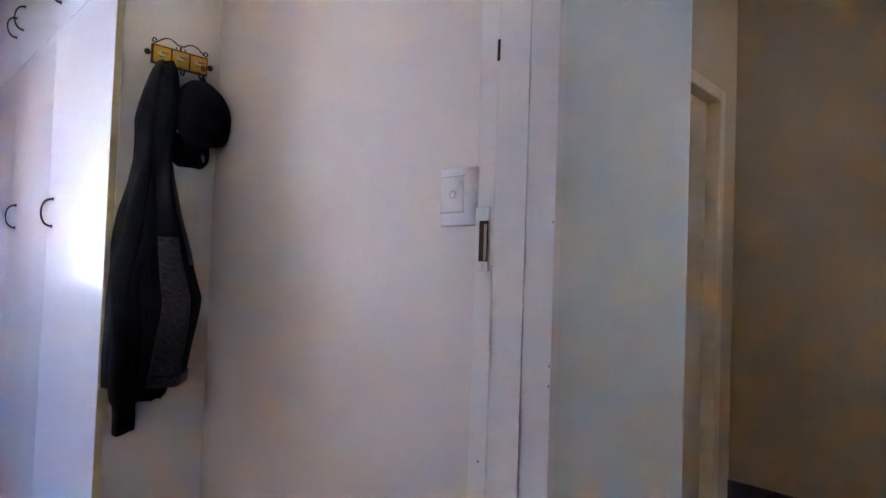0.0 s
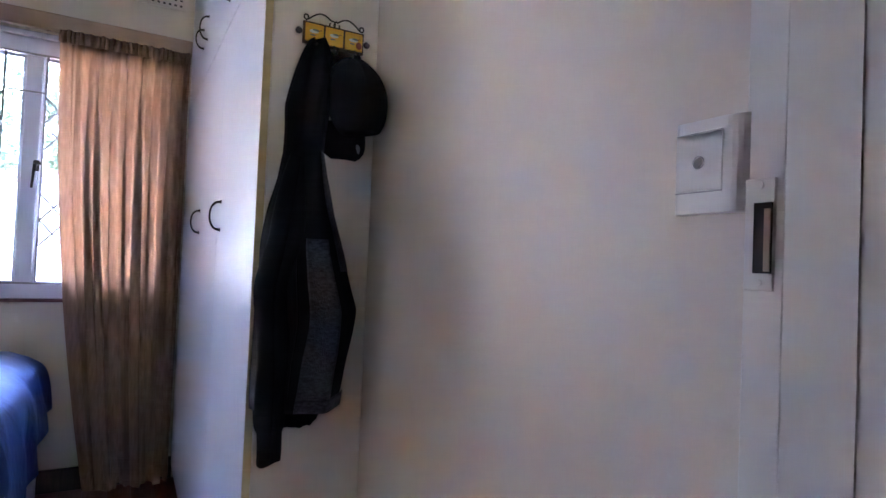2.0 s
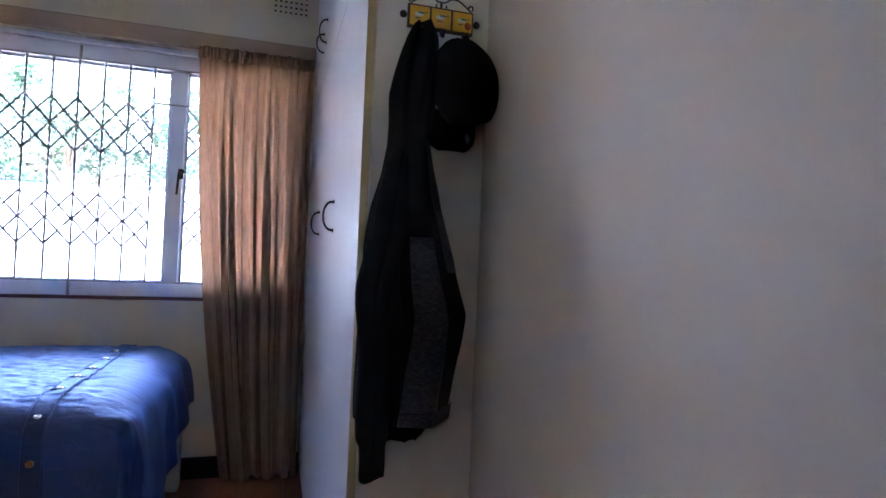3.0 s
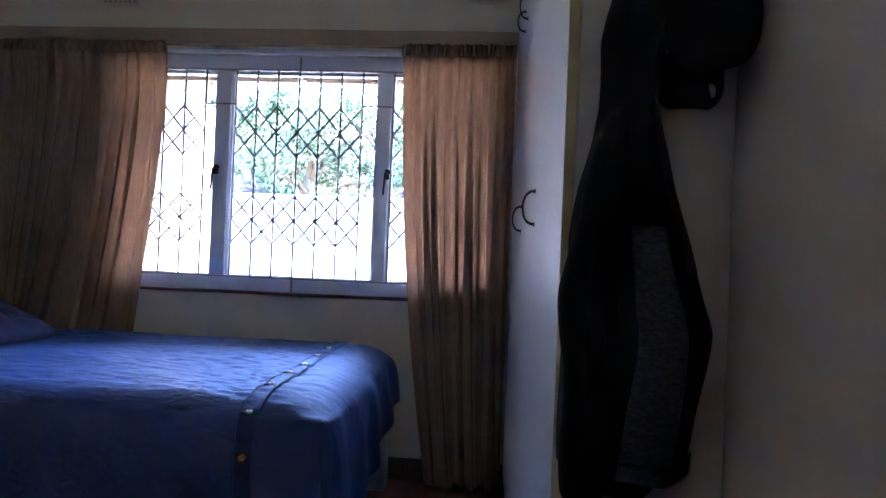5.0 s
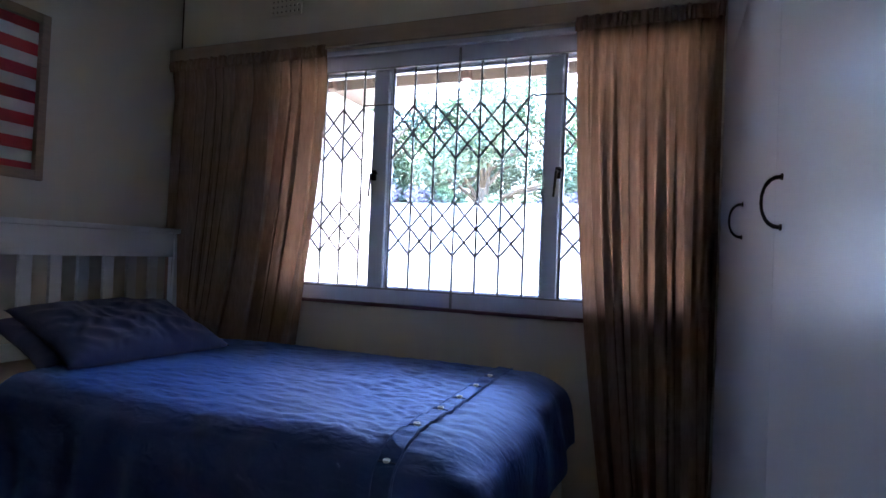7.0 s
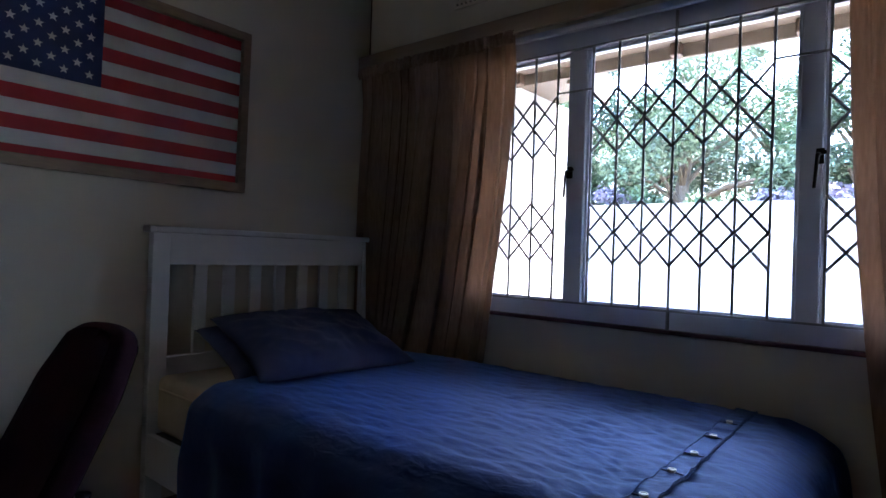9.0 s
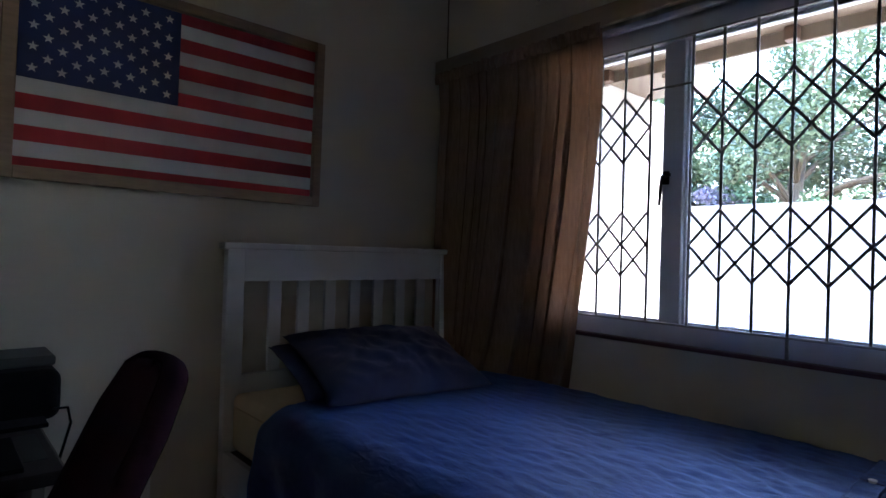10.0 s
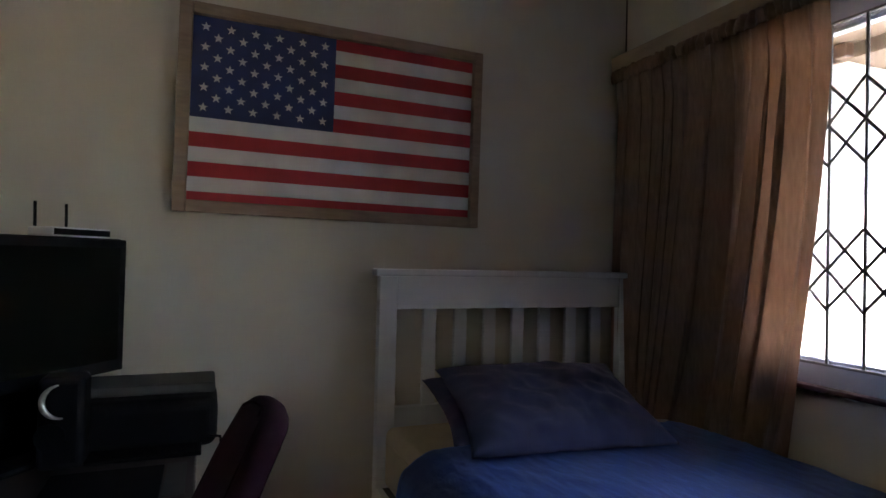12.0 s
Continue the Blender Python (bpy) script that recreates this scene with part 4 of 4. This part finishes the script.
for k in range(5):
    a = 2 * math.pi * k / 5 + 0.3
    leg = part("leg", tube([(-1.70, -1.30, 0.10), (-1.70 + 0.27 * math.cos(a), -1.30 + 0.27 * math.sin(a), 0.065)], [0.022, 0.014], 10), BLACKPL, ch)
    c = Vector((-1.70 + 0.265 * math.cos(a), -1.30 + 0.265 * math.sin(a), FL + 0.028))
    part("castor", cyl(c + Vector((-0.018 * math.sin(a), 0.018 * math.cos(a), 0)), c - Vector((-0.018 * math.sin(a), 0.018 * math.cos(a), 0)), 0.027, 16), BLACKPL, leg)

# ---- wall socket ----
so = empty("wall_socket", (-2.145, YS, 0.25), "white double wall socket low on the wall by the bed", "socket")
part("plate", box(-2.215, -2.075, YS + 0.001, YS + 0.022, 0.215, 0.332, 0.006, 3), PLASTIC, so)
for x in (-2.18, -2.11):
    part("rocker", box(x - 0.012, x + 0.012, YS + 0.0222, YS + 0.026, 0.285, 0.31, 0.002, 2), PLASTIC, so)
    for dx, dz_ in ((0, 0.018), (-0.011, -0.006), (0.011, -0.006)):
        part("pin_hole", cyl((x + dx, YS + 0.0222, 0.25 + dz_), (x + dx, YS + 0.0228, 0.25 + dz_), 0.004, 10), DARKHOLE, so)

# ---- outside ----
GZ = -0.30
structure("ground", box(-90, 90, -70, 70, GZ - 0.3, GZ), PAVE, "pale sunlit concrete yard outside the window", "ground")
wing = empty("house_wing", (-4.8, -2.2, GZ), "white rendered wing of the house beside the yard", "house")
part("wall", box(-5.75, -3.86, -2.30, -1.98, GZ, 2.27), RENDERW, wing)
part("wall", box(-9.2, -8.95, -12.0, -5.2, GZ, 2.2), RENDERW, wing)
part("soffit", box(-5.3, -4.72, -2.4, -1.60, 2.275, 2.31), EAVE, wing)
part("fascia", box(-5.3, -4.72, -1.60, -1.57, 2.22, 2.42), EAVE, wing)
# board added only to cover the window reveal that renders too bright
part("reveal_mask", box(-3.838, -3.702, WY0 + 0.002, WY1 - 0.002, 2.062, 2.0795), EAVE, win, "brown board added to darken the bright reveal under the window head")
eave = empty("house_eave", (-4.3, 0, 2.2), "brown painted roof eave above the window", "eave")
part("soffit", box(-4.66, -3.845, -6.0, 5.0, 2.305, 2.34), EAVE, eave)
part("fascia", box(-4.69, -4.661, -6.0, 5.0, 2.235, 2.47, 0.004), EAVE, eave)
part("roof", box(-4.75, -3.0, -6.0, 5.0, 2.95, 3.0), EAVE, eave)
for y in (-0.90, -0.31, 0.5, -1.9):
    part("bracket", box(-4.66, -4.60, y - 0.03, y + 0.03, 2.235, 2.304, 0.008), BROWN, eave, "dark brown eave bracket")
structure("garden_wall", box(-12.3, -12.0, -40, 3.2, GZ, 2.15), RENDERW, "long pale garden wall behind the yard", "wall")
structure("bank", box(-60, -12.31, -60, 60, GZ, 1.82), SOIL, "ochre soil bank behind the garden wall", "ground")
thing("lawn_patch", box(-10.0, -8.6, -5.1, -3.9, GZ, GZ + 0.02, 0.006), GRASS, "small green lawn patch in the yard", "lawn", kind="stuff")


def leaf_cloud(centres, count, size, seed, flat=0.55):
    rng = random.Random(seed)
    verts, faces = [], []
    for _ in range(count):
        c, r = rng.choice(centres)
        while True:
            d = Vector((rng.uniform(-1, 1), rng.uniform(-1, 1), rng.uniform(-1, 1)))
            if 0.25 < d.length < 1:
                break
        d = d * (0.55 + 0.45 * rng.random())
        p = Vector(c) + Vector((d.x * r, d.y * r, d.z * r * 0.85))
        e = Euler((rng.uniform(-0.9, 0.9), rng.uniform(-0.9, 0.9), rng.uniform(0, 6.28)))
        a = e.to_matrix() @ Vector((size * rng.uniform(0.6, 1.3), 0, 0))
        b_ = e.to_matrix() @ Vector((0, size * flat * rng.uniform(0.6, 1.2), 0))
        n0 = len(verts)
        verts += [p - a, p - b_ * 0.9 + a * 0.1, p + a, p + b_ * 0.9 + a * 0.1]
        faces.append((n0, n0 + 1, n0 + 2, n0 + 3))
    me = bpy.data.meshes.new("crown")
    me.from_pydata(verts, [], faces)
    return me


def tree(x, y, z0, h, spread, leaf, seed, label, count=12500):
    rng = random.Random(seed)
    ob = empty("tree", (x, y, z0), label, "tree", "garden trees")
    base = Vector((x, y, z0))
    trunk = [base + Vector((0.15 * math.sin(k * 0.9 + seed), 0.15 * math.cos(k * 0.7 + seed), h * 0.62 * k / 6)) for k in range(7)]
    part("trunk", tube(trunk, [0.17 * (1 - 0.1 * k) for k in range(7)], 10), BARK, ob, smooth=True)
    centres = []
    for k in range(19):
        a = rng.uniform(0, 6.28)
        rr = spread * math.sqrt(rng.random())
        zz = h * rng.uniform(0.15, 1.0)
        rr *= 1.0 - 0.45 * max(0, zz / h - 0.6) / 0.4
        c = base + Vector((rr * math.cos(a), rr * math.sin(a), zz))
        centres.append((c, spread * rng.uniform(0.22, 0.42)))
        s = trunk[min(6, max(1, int(zz / h * 6)))]
        part("limb", tube([s, s.lerp(c, 0.5) + Vector((0, 0, 0.12)), c], [0.06, 0.04, 0.015], 6), BARK, ob)
    me = leaf_cloud(centres, count, 0.062, seed)
    me.materials.append(leaf)
    o = new("crown", me)
    o.parent = ob
    o.location = -base
    ORIGIN[o] = base
    return ob


for x, y, h, sp, lf, sd in ((-14.5, -7.2, 4.6, 2.4, LEAF, 3), (-14.0, -3.6, 4.1, 2.1, LEAFY, 8), (-15.2, -0.6, 3.7, 2.0, LEAFY, 14), (-13.8, 2.4, 3.9, 2.0, LEAFB, 21), (-17.5, -10.8, 6.0, 3.0, LEAF, 27), (-18.5, -5.2, 4.6, 2.8, LEAF, 33), (-14.3, 5.6, 3.5, 2.1, LEAF, 41), (-13.9, -10.2, 4.2, 2.2, LEAFB, 47), (-16.0, -2.4, 3.6, 2.3, LEAF, 53), (-16.5, 1.2, 3.2, 2.2, LEAFB, 59), (-15.5, -5.6, 4.0, 2.2, LEAF, 61), (-13.7, -6.4, 3.5, 1.7, LEAFB, 67)):
    tree(x, y, 1.82, h, sp, lf, sd, "leafy green garden tree growing on the bank", 14500)
# trees added out of view to dim the light entering from this side
for x, y, h, sp, sd in ((-8.2, 5.8, 6.0, 2.6, 71), (-6.6, 9.2, 6.0, 2.8, 73), (-11.0, 7.4, 6.4, 3.0, 79), (-8.0, 13.0, 6.4, 3.0, 83)):
    tree(x, y, GZ, h, sp, LEAF, sd, "unseen leafy tree added to hold back light beside the yard", 14000)
for x, y, sd, mt, lb in ((-12.6, -5.0, 5, LILAC, "lilac flowering shrub along the garden wall"), (-12.6, -1.4, 6, LILAC, "lilac flowering shrub along the garden wall"), (-12.7, -3.2, 7, LEAF, "low green shrub along the garden wall"), (-12.7, 0.6, 9, LEAFB, "low green shrub along the garden wall"), (-12.7, -7.0, 12, LEAF, "low green shrub along the garden wall")):
    ob = empty("shrub", (x, y, 1.82), lb, "shrub", "shrubs along the wall")
    rng = random.Random(sd)
    cs = [(Vector((x + rng.uniform(-0.2, 0.35), y + rng.uniform(-0.9, 0.9), 1.82 + rng.uniform(0.1, 0.6))), rng.uniform(0.22, 0.38)) for _ in range(9)]
    part("stem", tube([(x, y, 1.82), (x, y + 0.1, 2.2)], [0.03, 0.015], 6), BARK, ob)
    me = leaf_cloud(cs, 1500, 0.06, sd)
    me.materials.append(mt)
    o = new("foliage", me)
    o.parent = ob
    o.location = -Vector((x, y, 1.82))
